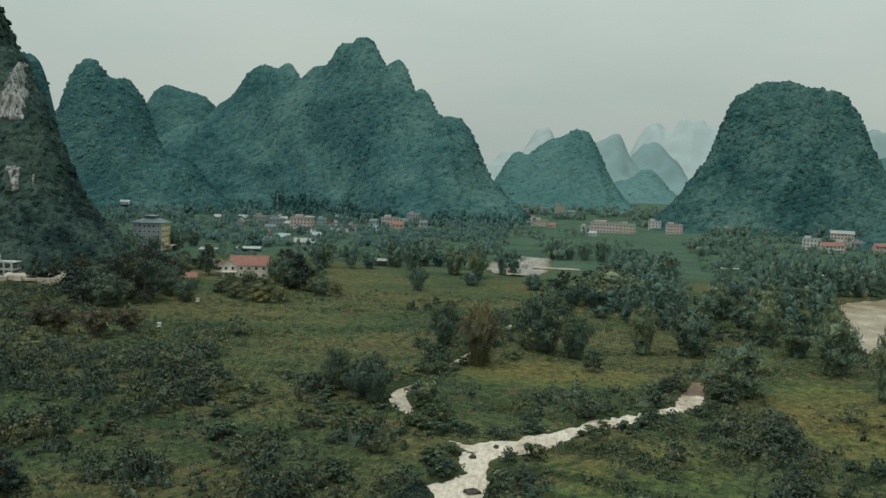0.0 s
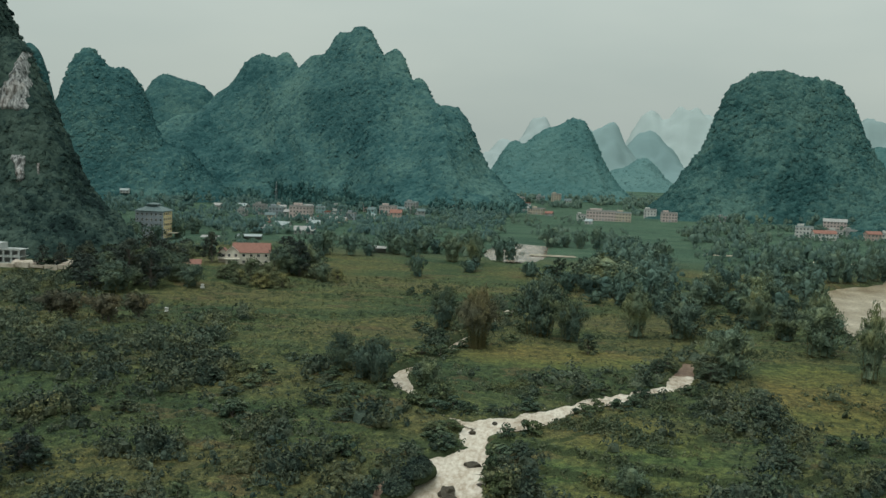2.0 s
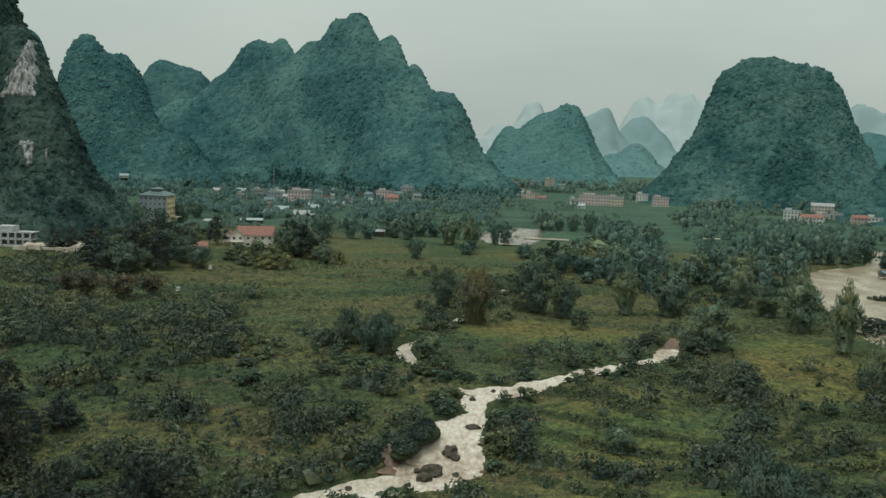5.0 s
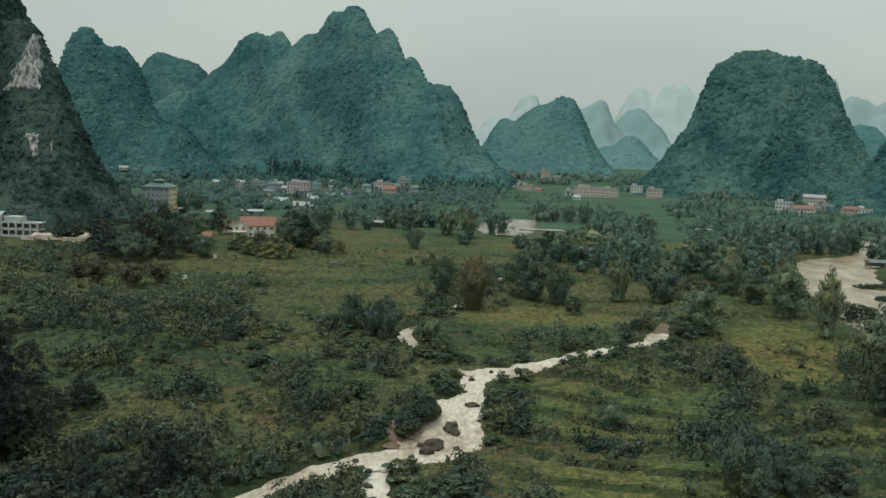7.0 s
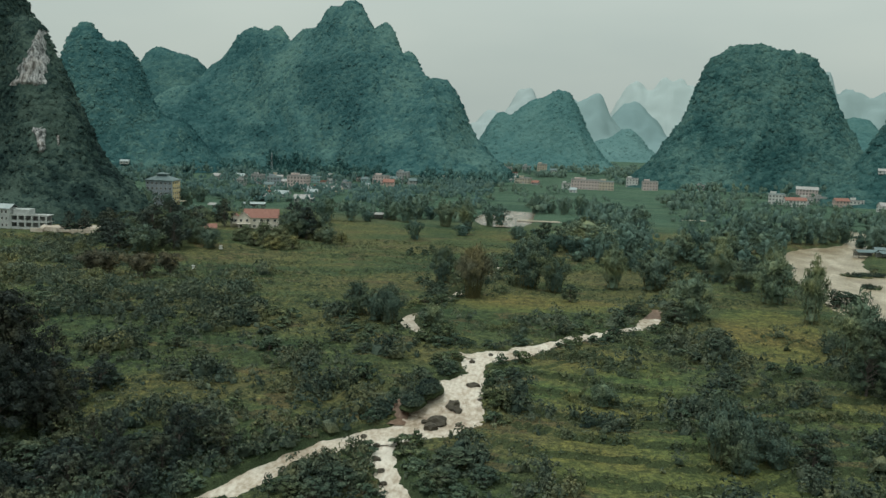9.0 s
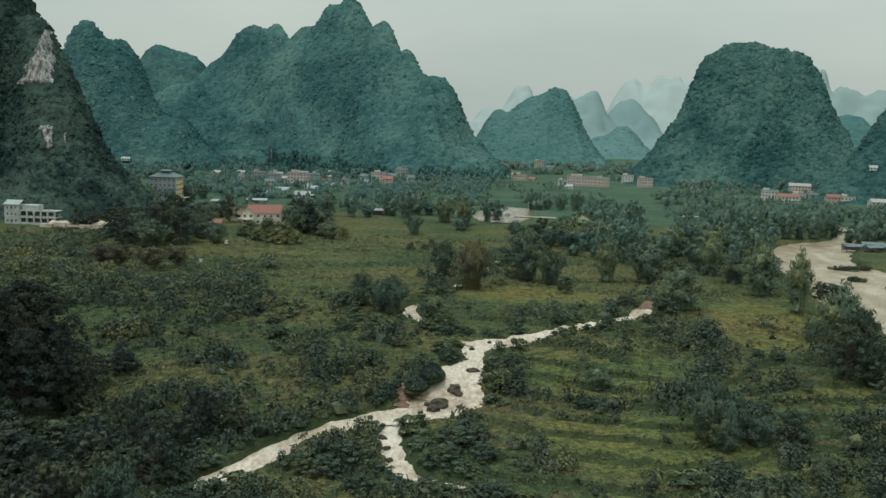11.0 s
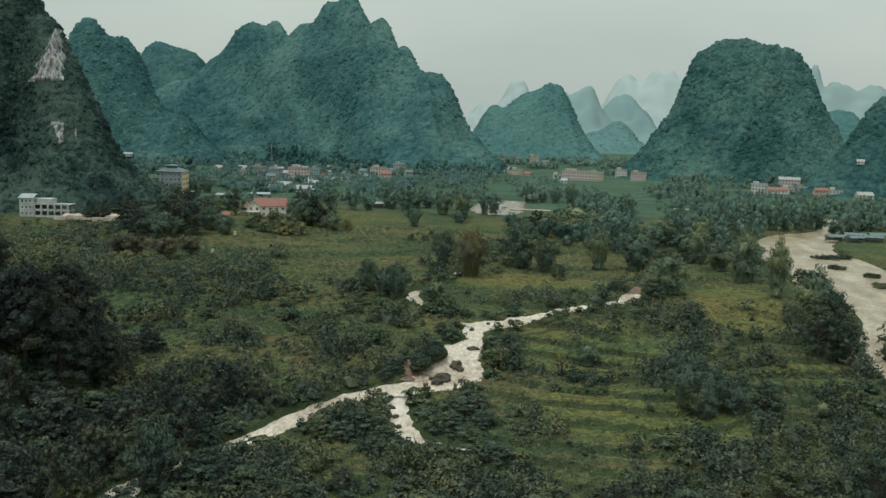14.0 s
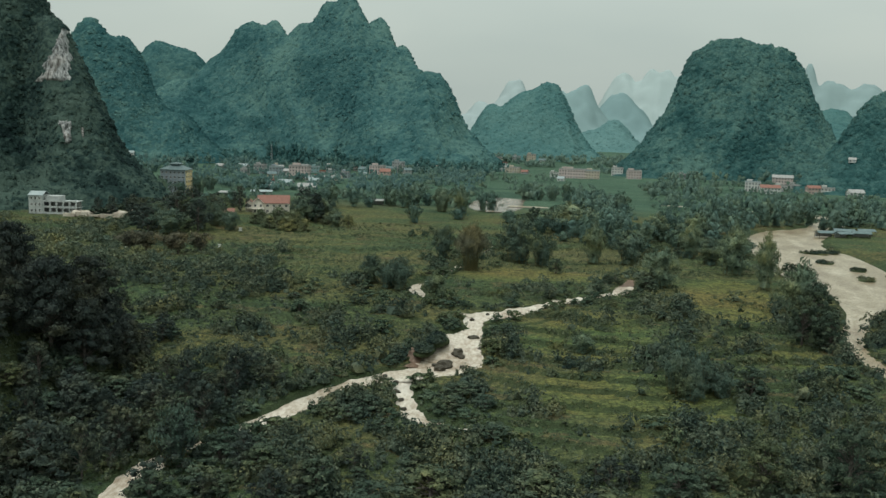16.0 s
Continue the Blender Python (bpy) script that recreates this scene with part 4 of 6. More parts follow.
def broad_tree(seed, height, spread, lumps, sprays, leaf, label, trunk=0.35, low=0.25, card=0.8, name="tree", category="tree", lump=(0.13, 0.23)):
    """A trunk with forking limbs and a crown of many leafy lumps, with gaps between them."""
    r = np.random.default_rng(seed)
    tree = tagged(new(name), label, category)
    bits = [tube(np.array([[0, 0, -0.5], [0.1, 0.05, height * 0.2], [-0.15, 0.1, height * 0.45], [0.1, -0.1, height * 0.72]]), np.array([trunk * 1.3, trunk, trunk * 0.7, trunk * 0.25]), 7)]
    cen, rad = [], []
    for k in range(lumps):
        a = k * 2.399 + r.uniform(-0.4, 0.4)
        u = (k + 0.5) / lumps
        z = height * (low + (0.93 - low) * u + r.uniform(-0.06, 0.06))
        prof = math.sin(math.pi * min(1, 0.22 + 0.78 * (1 - u) ** 0.8)) if low > 0.2 else math.sqrt(max(0.05, 1 - u ** 2))
        d = spread * 0.36 * prof * r.uniform(0.55, 1.15)
        c = np.array([d * math.cos(a), d * math.sin(a), z])
        cen.append(c)
        rad.append(spread * r.uniform(*lump))
        root = np.array([0, 0, height * max(0.12, (u * 0.5 + 0.1))])
        bits.append(tube(np.array([root, (root + c) / 2 + (0, 0, 0.06 * height), c]), np.array([trunk * 0.42, trunk * 0.28, trunk * 0.1]), 3))
    v, f = join_bits(bits)
    piece("trunk", mesh_of("trunk", v, f, BARK, True), tree, "grey trunk with forking limbs")
    cen, rad = np.array(cen), np.array(rad)
    k = r.integers(0, lumps, sprays)
    n = r.normal(size=(sprays, 3))
    n[:, 2] = np.where(r.random(sprays) < 0.22, -0.5, 0.9) * np.abs(n[:, 2])
    n /= np.linalg.norm(n, axis=1)[:, None]
    c = cen[k] + n * rad[k, None] * np.array([1, 1, 0.8]) * r.uniform(0.80, 1.10, (sprays, 1))
    cv, cf = cards(c, n + (0, 0, 0.2) + r.normal(0, 0.24, n.shape), card, card * 0.66, r, 0.35)
    bv, bf = blobs(cen, rad * 0.56, r, 0.3, 0.8)
    v, f = join_bits([(cv, cf), (bv, bf)])
    piece("crown", mesh_of("crown", v, f, leaf), tree)
    return tree


class Stock:
    """Kinds of plant: the first of each stands itself, the next ones are copies of it."""
    def __init__(self):
        self.made, self.used = {}, set()

    def add(self, kind, tree, height, spread):
        self.made.setdefault(kind, []).append((tree, height, spread))

    def plant(self, kind, x, y, height, spread, seed, group="", label=""):
        r = np.random.default_rng(seed)
        tree, h, s = self.made[kind][int(r.integers(len(self.made[kind])))]
        near = kind in ("bamboo", "bamboo_dark", "bamboo_dry")
        k, kw = height / h * (1.05 if near else 1.0), spread / s * (1.15 if near else 1.0)
        z = float(surface(np.array([x]), np.array([y]))[0])
        m = pose(x, y, z - 0.15, 0, 0, r.uniform(0, 360)) @ Matrix.Diagonal((kw, kw, k, 1))
        if tree.name in self.used:
            ob = copy_thing(tree, m)
        else:
            self.used.add(tree.name)
            ob = tree
            ob.matrix_basis = m
        return tagged(ob, label, group=group)


stock = Stock()
for s in range(3):
    stock.add("bamboo", bamboo(100 + s, 18, 13, 30, 2400, LEAF_BAMBOO, "tall feathery green bamboo clump among the fields"), 18, 13)
for s in range(2):
    stock.add("bamboo_dark", bamboo(110 + s, 18, 14, 30, 2400, LEAF_BAMBOO_DARK, "dense dark green bamboo clump with drooping tips"), 18, 14)
stock.add("bamboo_dry", bamboo(120, 18, 14, 70, 4200, LEAF_BAMBOO_DRY, "yellow-brown dry bamboo clump fanning out beside the stream", fan=1.0), 18, 14)
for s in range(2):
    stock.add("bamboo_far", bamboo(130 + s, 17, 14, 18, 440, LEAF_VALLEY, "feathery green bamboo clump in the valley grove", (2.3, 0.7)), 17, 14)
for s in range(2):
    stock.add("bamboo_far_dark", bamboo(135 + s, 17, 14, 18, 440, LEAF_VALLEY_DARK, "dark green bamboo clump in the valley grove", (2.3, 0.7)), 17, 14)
for s in range(3):
    stock.add("tree", broad_tree(140 + s, 12, 13, 22, 740, LEAF_TREE, "leafy green broadleaf tree with a rounded crown", low=0.08, card=0.9, lump=(0.09, 0.15)), 12, 13)
for s in range(3):
    stock.add("tree_dark", broad_tree(150 + s, 14, 15, 24, 820, LEAF_DARK, "dark broadleaf tree with a dense crown", low=0.10, card=0.95, lump=(0.09, 0.15)), 14, 15)
for s in range(2):
    stock.add("tree_big", broad_tree(190 + s, 24, 26, 80, 5200, LEAF_HILLSIDE, "tall dark broadleaf tree on the near hillside", trunk=0.5, low=0.2, card=0.9, lump=(0.07, 0.12)), 24, 26)
for s in range(2):
    stock.add("tree_near", broad_tree(195 + s, 16, 18, 46, 2600, LEAF_TREE, "large leafy green tree on the near slope", trunk=0.4, low=0.1, card=0.72, lump=(0.08, 0.13)), 16, 18)
stock.add("tree_olive", broad_tree(165, 10, 13, 16, 1200, LEAF_OLIVE, "light olive-green bushy tree in front of the villa", low=0.08), 10, 13)
stock.add("tree_rust", broad_tree(160, 10, 13, 13, 1300, LEAF_RUST, "low tree with a reddish brown crown"), 10, 13)
for s in range(3):
    stock.add("tree_far", broad_tree(170 + s, 11, 12, 7, 150, LEAF_TREE, "small green tree near the village houses", card=2.4), 11, 12)
for s in range(4):
    stock.add("bush", broad_tree(180 + s, 4, 6, 8, 175, LEAF_BUSH, "rounded leafy green bush", trunk=0.12, low=0.06, card=0.95, name="bush", category="bush"), 4, 6)

# the clumps that stand out: x, y, height, spread
BAMBOO_GREEN = [(27, 326, 23, 11), (51, 271, 19, 15), (91, 325, 19, 11), (93, 276, 20, 10), (-68, 532, 15, 14), (-53, 522, 16, 12), (20, 438, 20, 22), (66, 417, 14, 14), (84, 398, 16, 18), (16, 182, 7, 5),
                (94, 231, 19, 15), (-37, 240, 8, 8), (87, 308, 20, 12), (76, 357, 15, 12), (69, 416, 16, 11)]
BAMBOO_DARK = [(-43, 316, 17, 11), (-8, 319, 25, 20), (3, 312, 17, 12), (44, 329, 18, 19), (82, 337, 15, 14), (-63, 245, 13, 10), (-56, 241, 12, 10), (-51, 238, 15, 10), (41, 155, 17, 10), (47, 157, 15, 10), (45, 152, 10, 9), (54, 158, 9, 9), (-79.5, 95, 17, 12)]
for i, (x, y, h, w) in enumerate(BAMBOO_GREEN):
    stock.plant("bamboo", x, y, h, w, i, "bamboo clumps in the fields")
for i, (x, y, h, w) in enumerate(BAMBOO_DARK):
    stock.plant("bamboo_dark", x, y, h, w, 40 + i, "bamboo clumps in the fields")
stock.plant("bamboo_dry", -28, 289, 23, 11, 3)
VALLEY_ROW = [(-149, 521, 16, 13), (-108, 558, 17, 14), (-97, 548, 21, 15), (-77, 456, 16, 13), (-62, 580, 15, 14), (-35, 572, 15, 14), (2, 434, 14, 14), (14, 447, 15, 15), (-279, 544, 15, 16), (-273, 562, 15, 15), (-269, 588, 16, 15), (-275, 628, 13, 14),
              (-240, 660, 12, 12), (-146, 526, 16, 13), (-132, 534, 17, 13), (-122, 540, 14, 12), (-112, 564, 18, 14), (-94, 574, 21, 19), (-84, 572, 17, 14), (-40, 544, 15, 11), (-12, 652, 16, 12), (0, 654, 16, 12), (10, 650, 16, 12), (22, 648, 16, 13),
              (45, 626, 18, 20), (53, 570, 17, 19), (150, 520, 18, 15), (159, 524, 18, 14), (168, 528, 19, 15), (178, 540, 17, 14), (187, 547, 17, 14), (194, 520, 21, 15), (200, 525, 19, 14), (190, 527, 18, 13)]
for i, (x, y, h, w) in enumerate(VALLEY_ROW):
    stock.plant("bamboo_far" if i % 3 else "bamboo_far_dark", x, y, h, w, 80 + i, "bamboo row in the valley")
HOUSE_TREES = [(-142, 432, 17, 15), (-135, 436, 18, 16), (-131, 448, 16, 15), (-183, 438, 12, 12), (-138, 437, 17, 17), (-181, 365, 17, 19), (-193, 356, 15, 20), (-206, 358, 11, 16), (-176, 379, 15, 14), (-215, 372, 10, 14), (-166, 372, 12, 12), (-150, 446, 9, 10), (-189, 420, 14, 14), (-196, 395, 15, 15), (-208, 400, 13, 14), (-225, 385, 9, 12),
               (-120, 425, 11, 12), (-221, 382, 11, 15), (-210, 378, 13, 16), (-198, 378, 15, 17), (-188, 384, 16, 16), (-181, 393, 11, 13), (-200, 388, 15, 17), (-214, 390, 12, 15), (-174, 396, 5, 8), (-144, 447, 15, 15)]
for i, (x, y, h, w) in enumerate(HOUSE_TREES):
    stock.plant("tree_dark" if i % 2 else "bamboo_dark", x, y, h, w, 120 + i, "dark trees round the red-roofed house")
for i, (x, y, h, w) in enumerate([(-179, 297, 10, 14), (-168, 300, 9, 12), (-162, 293, 10, 13), (-155, 302, 9, 12), (-190, 303, 9, 13)]):
    stock.plant("tree_rust", x, y, h, w, 150 + i, "reddish trees in the field")
for i, (x, y, h, w) in enumerate([(-149, 404, 10, 13), (-139, 400, 10, 12), (-126, 433, 7, 10), (-112, 426, 7, 9), (-150, 392, 7, 10), (-140, 392, 8, 12), (-131, 396, 7, 11), (-160, 398, 6, 10), (-164, 420, 5, 9), (-155, 416, 5.5, 12), (-148, 424, 5.5, 11)]):
    stock.plant("tree_olive", x, y, h, w, 160 + i, "light green trees before the villa")
NEAR_TREES = [(-127, 146, 24, 24), (-114, 142, 15, 18), (-121, 132, 20, 20), (-128, 128, 25, 27), (-136, 116, 24, 24), (-112, 112, 13, 17), (-84, 101, 11, 14), (-71, 141, 9, 10), (-108, 84, 13, 18), (-146, 140, 22, 20), (63, 160, 9, 13), (93, 213, 18, 17), (99, 224, 15, 15), (88, 203, 15, 15), (97, 203, 13, 14), (104, 236, 10, 11), (122, 331, 9, 16), (115, 324, 8, 12), (128, 338, 7, 11), (53, 228, 6, 10), (52, 199, 5, 10), (9, 291, 9, 10),
              (53, 101, 12, 17), (73, 107, 16, 19), (34, 97, 8, 16), (88, 118, 15, 18), (62, 84, 12, 18), (-95, 118, 11, 13)]
for i, (x, y, h, w) in enumerate(NEAR_TREES):
    stock.plant("tree_big" if h > 14 and x < -60 else ("tree_dark" if x < -60 else ("tree_near" if h > 10 else "tree")), x, y, h, w, 170 + i, "trees on the near slopes")
STREAM_TREES = [(-51, 137, 4.5, 9), (-46, 127, 6, 11), (-52, 128, 5, 10), (-11, 137, 5, 9), (-20, 136, 5, 9), (-13, 149, 4.5, 8), (-36, 121, 6, 10), (-22, 119, 6, 11), (-8, 121, 6, 11), (-18, 144, 6, 13), (-42, 133, 6, 13), (-71, 104, 8, 10), (-78, 78, 11, 14), (-92, 70, 11, 14), (-45, 89, 12, 14), (-20, 92, 11, 16), (3, 94, 10, 16), (-60, 96, 10, 13), (-70, 84, 10, 14), (-32, 84, 10, 15), (18, 88, 9, 15), (-102, 240, 5.6, 11), (24, 254, 6, 8), (29, 265, 7, 8), (33, 274, 6, 7), (44, 262, 8, 9), (45, 276, 7, 9), (22, 241, 5, 7), (40, 249, 5, 7), (-8, 196, 5, 8), (-6, 186, 4.5, 8), (-10, 178, 4.5, 8), (-30, 204, 4.5, 8)]
for i, (x, y, h, w) in enumerate(STREAM_TREES):
    stock.plant("tree", x, y, h, w, 200 + i, "trees along the stream")


def scatter(n, box, keep, seed):
    r = np.random.default_rng(seed)
    x, y = r.uniform(box[0], box[1], n), r.uniform(box[2], box[3], n)
    k = keep(x, y) & (near_water(x, y)[0] > 2.5)
    return x[k], y[k]


def grove(kinds, n, box, keep, height, spread, seed, group):
    x, y = scatter(n, box, keep, seed)
    r = np.random.default_rng(seed + 1)
    for i, (a, b) in enumerate(zip(x, y)):
        stock.plant(kinds[int(r.integers(len(kinds)))], float(a), float(b), float(height * r.uniform(0.65, 1.2)), float(spread * r.uniform(0.7, 1.25)), seed * 100 + i, group)


def woods(name, n, box, keep, height, spread, seed, label, leaf=LEAF_VALLEY, sprays=90):
    """Far trees too many to count, as one thing: uneven crowns of leafy lumps on short trunks."""
    x, y = scatter(n, box, keep, seed)
    r = np.random.default_rng(seed + 1)
    z = surface(x, y)
    h, w = height * r.uniform(0.55, 1.25, len(x)), spread * r.uniform(0.7, 1.3, len(x))
    base = np.stack([x, y, z], 1)
    k = np.repeat(np.arange(len(x)), 6)
    off = r.normal(0, 1, (len(k), 3)) * np.array([0.24, 0.24, 0.0])
    rad = w[k] * r.uniform(0.12, 0.21, len(k))
    tall = np.clip(h[k] / w[k], 0.7, 1.6)
    c = base[k] + off * w[k, None] + np.stack([0 * rad, 0 * rad, h[k] * r.uniform(0.15, 0.75, len(k))], 1)
    j = r.integers(0, len(k), len(x) * sprays)
    d = r.normal(size=(len(j), 3))
    d[:, 2] = np.abs(d[:, 2]) - 0.3
    d /= np.linalg.norm(d, axis=1)[:, None]
    leafy = cards(c[j] + d * rad[j, None] * np.stack([0 * tall[j] + 1, 0 * tall[j] + 1, 1.7 * tall[j]], 1) * r.uniform(0.8, 1.15, (len(j), 1)), d * (1, 1, 0.6) + (0, -0.2, 0.25) + r.normal(0, 0.15, d.shape), 0.8 * rad[j], 0.30 * rad[j], r, 1.6)
    trunk = [tube(np.array([b - (0, 0, 0.4), b + (0.1, 0, 0.5 * hh)]), np.array([0.25, 0.12]), 3) for b, hh in zip(base, h)]
    v, f = join_bits([blobs(c, rad * 0.74, r, 0.30, 1.6), leafy] + trunk)
    return tagged(piece(name, mesh_of(name, v, f, leaf, True)), label, "woods", kind="stuff")


grove(["bamboo_far", "bamboo_far_dark", "bamboo_far"], 290, (-10, 260, 385, 560), lambda x, y: (fractal(x / 34, y / 34, 31, 3) > 0.46) & (x > 5 + (y - 400) * 0.1) & ((x < 163) | (y > 530)), 15, 15, 41, "valley bamboo grove")
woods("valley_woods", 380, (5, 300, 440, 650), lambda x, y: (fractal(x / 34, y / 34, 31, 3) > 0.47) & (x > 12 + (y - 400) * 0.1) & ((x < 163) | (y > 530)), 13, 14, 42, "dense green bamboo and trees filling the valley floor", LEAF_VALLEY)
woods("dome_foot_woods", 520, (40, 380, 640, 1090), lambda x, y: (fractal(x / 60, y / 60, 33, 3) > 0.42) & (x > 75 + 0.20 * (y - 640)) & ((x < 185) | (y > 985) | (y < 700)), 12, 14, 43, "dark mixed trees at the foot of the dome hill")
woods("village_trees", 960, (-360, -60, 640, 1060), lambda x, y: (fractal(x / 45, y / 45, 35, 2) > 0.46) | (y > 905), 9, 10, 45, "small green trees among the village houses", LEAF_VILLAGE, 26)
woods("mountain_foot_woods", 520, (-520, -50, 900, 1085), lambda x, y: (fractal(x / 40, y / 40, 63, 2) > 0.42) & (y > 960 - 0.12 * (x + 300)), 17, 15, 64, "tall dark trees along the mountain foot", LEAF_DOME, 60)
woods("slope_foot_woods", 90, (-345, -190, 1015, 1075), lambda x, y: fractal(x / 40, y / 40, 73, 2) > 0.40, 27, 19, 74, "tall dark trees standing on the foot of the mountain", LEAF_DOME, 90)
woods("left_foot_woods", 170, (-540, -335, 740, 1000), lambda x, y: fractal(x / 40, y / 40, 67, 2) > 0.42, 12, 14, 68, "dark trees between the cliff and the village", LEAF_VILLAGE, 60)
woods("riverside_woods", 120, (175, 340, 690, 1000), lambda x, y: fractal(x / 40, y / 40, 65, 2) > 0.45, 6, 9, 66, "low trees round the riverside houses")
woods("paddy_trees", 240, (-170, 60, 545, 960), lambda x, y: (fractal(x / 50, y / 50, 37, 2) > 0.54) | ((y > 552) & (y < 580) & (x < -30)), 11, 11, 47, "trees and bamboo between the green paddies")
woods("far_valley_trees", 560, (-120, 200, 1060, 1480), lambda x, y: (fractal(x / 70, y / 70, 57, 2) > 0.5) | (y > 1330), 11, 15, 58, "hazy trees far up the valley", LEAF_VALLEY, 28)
grove(["bamboo_far", "bamboo_far_dark", "tree_far"], 80, (-55, 45, 425, 500), lambda x, y: (fractal(x / 26, y / 26, 99, 2) > 0.46) & (y > 470 - 0.5 * (x + 55)), 9, 11, 101, "low trees before the river reach")
grove(["bamboo_far_dark", "tree", "bamboo_far"], 75, (28, 112, 335, 440), lambda x, y: fractal(x / 24, y / 24, 103, 2) > 0.47, 11, 11, 105, "trees between the small fields")
grove(["tree_dark", "tree_far"], 40, (-262, -195, 405, 470), lambda x, y: x > -262, 9, 11, 49, "trees at the foot of the cliff")
woods("block_trees", 130, (-330, -185, 470, 650), lambda x, y: (x < -296) | (y < 545), 7, 9, 50, "low trees round the tall block")
grove(["tree_dark", "tree_dark", "tree"], 130, (-155, -78, 78, 175), lambda x, y: (y < 150 + 0.5 * (x + 78)) | (x < -112), 8.5, 10, 56, "dark trees on the near hillside")
grove(["tree", "tree_dark"], 95, (-85, 110, 62, 108), lambda x, y: y < 112 - 0.10 * x, 6.5, 9, 59, "trees on the near bank")
grove(["bush", "bush", "tree"], 150, (-190, -45, 75, 250), lambda x, y: fractal(x / 26, y / 26, 71, 3) > 0.52, 4.2, 6.5, 55, "bushes on the overgrown slopes")
grove(["bush"], 26, (-315, -205, 368, 394), lambda x, y: x < 0, 2.8, 5.5, 69, "bushes before the building site")
for i, (x, y) in enumerate([(-36, 222.5), (-32, 220), (-29, 203), (-27, 199)]):
    stock.plant("bush", x, y, 4.2, 6.4, 1500 + i, "bushes along the stream")
grove(["bush"], 190, (-70, 100, 215, 420), lambda x, y: (fractal(x / 30, y / 30, 39, 2) > 0.53) & (tended(x, y) < 0.3), 3.4, 5.5, 51, "bushes in the fields")
grove(["bush", "tree"], 90, (0, 120, 80, 260), lambda x, y: (fractal(x / 34, y / 34, 61, 2) > 0.50) & (tended(x, y) < 0.3), 4.0, 7, 53, "bushes on the terraces")


def cover(name, x, y, size, sprays, leaf, label, seed, card=0.6, tall=1.2, core_from=0.0):
    """Low growth too dense to count, as one thing; the larger a bush, the more leaf sprays it has."""
    r = np.random.default_rng(seed)
    n = len(x)
    z = surface(x, y)
    c = np.stack([x, y, z + 0.3 * size], 1)
    big = size > core_from
    core = blobs((c - np.array([0, 0, 0.12]) * size[:, None])[big], 0.40 * size[big], r, 0.40, tall * 0.8)
    # each bush is a heap of five smaller heads of leaves
    head = r.normal(size=(n, 5, 3))
    head[..., 2] = np.abs(head[..., 2]) * 0.8
    head /= np.linalg.norm(head, axis=2)[..., None]
    k = np.repeat(np.arange(n), np.clip(sprays * size ** 1.5, 3, 90).astype(int))
    mid = c[k] + head[k, r.integers(0, 5, len(k))] * size[k, None] * np.array([0.62, 0.62, 0.5 * tall])
    d = r.normal(size=(len(k), 3))
    d[:, 2] = np.abs(d[:, 2]) - 0.15
    d /= np.linalg.norm(d, axis=1)[:, None]
    q = mid + d * size[k, None] * 0.42 * r.uniform(0.75, 1.15, (len(k), 1))
    leafy = cards(q, d * 0.9 + (0, 0, 0.25) + r.normal(0, 0.3, d.shape), card * size[k] ** 0.3, 0.55 * card * size[k] ** 0.3, r, 0.3)
    v, f = join_bits([core, leafy])
    return tagged(piece(name, mesh_of(name, v, f, leaf)), label, "undergrowth", kind="stuff")


# scrub between the terraces: centre and half sizes
HEDGES = [(-17, 143, 9, 9), (-49, 133, 12, 10), (-10, 131, 14, 8), (-30, 121, 12, 7), (48, 230, 5, 8), (53, 214, 6, 8), (59, 198, 8, 7), (72, 194, 9, 6), (84, 188, 9, 7), (96, 181, 9, 8), (-8, 119, 20, 10), (70, 128, 24, 12), (-8, 178, 5, 16), (12, 203, 9, 4), (30, 166, 8, 4)]


def thicket(x, y):
    n = fractal(x / 26, y / 26, 71, 3)
    left = soft(-20, -60, x) * (1 - soft(225, 262, y - 0.25 * (x + 60)))
    wild = soft(-85, -125, x) * (1 - soft(300, 345, y + 0.35 * (x + 150)))
    gap, _ = near_water(x, y)
    bank = np.exp(-(np.clip(gap, 0, 50) / 5.0) ** 2) * 0.95 * (1 - soft(380, 420, y))
    low = (1 - soft(106, 134, y + 0.12 * x))
    right = soft(60, 85, x) * (1 - soft(215, 250, y)) * 0.5
    patch = np.zeros(np.shape(x))
    for cx, cy, rx, ry in HEDGES:
        patch = np.maximum(patch, 0.9 * (((x - cx) / rx) ** 2 + ((y - cy) / ry) ** 2 + 1.2 * (n - 0.5) < 1))
    rough = soft(-12, 4, x) * (1 - soft(240, 268, y)) * soft(100, 116, y) * np.where(n > 0.42, 0.8, 0.32)
    site = soft(-190, -210, x) * soft(325, 345, y) * (1 - soft(390, 396, y)) * 0.8
    d = np.maximum.reduce([patch, rough, site, left * np.where(n > 0.37 - 0.08 * (1 - soft(150, 230, y)) - 0.12 * soft(-60, -85, x) * (1 - soft(160, 200, y)), 1, 0.42), 0.9 * wild * np.where(n > 0.40, 1, 0.3), bank, low, right * (n > 0.5)])
    return d * (gap > 0.9) * (1 - 0.93 * tended(x, y))


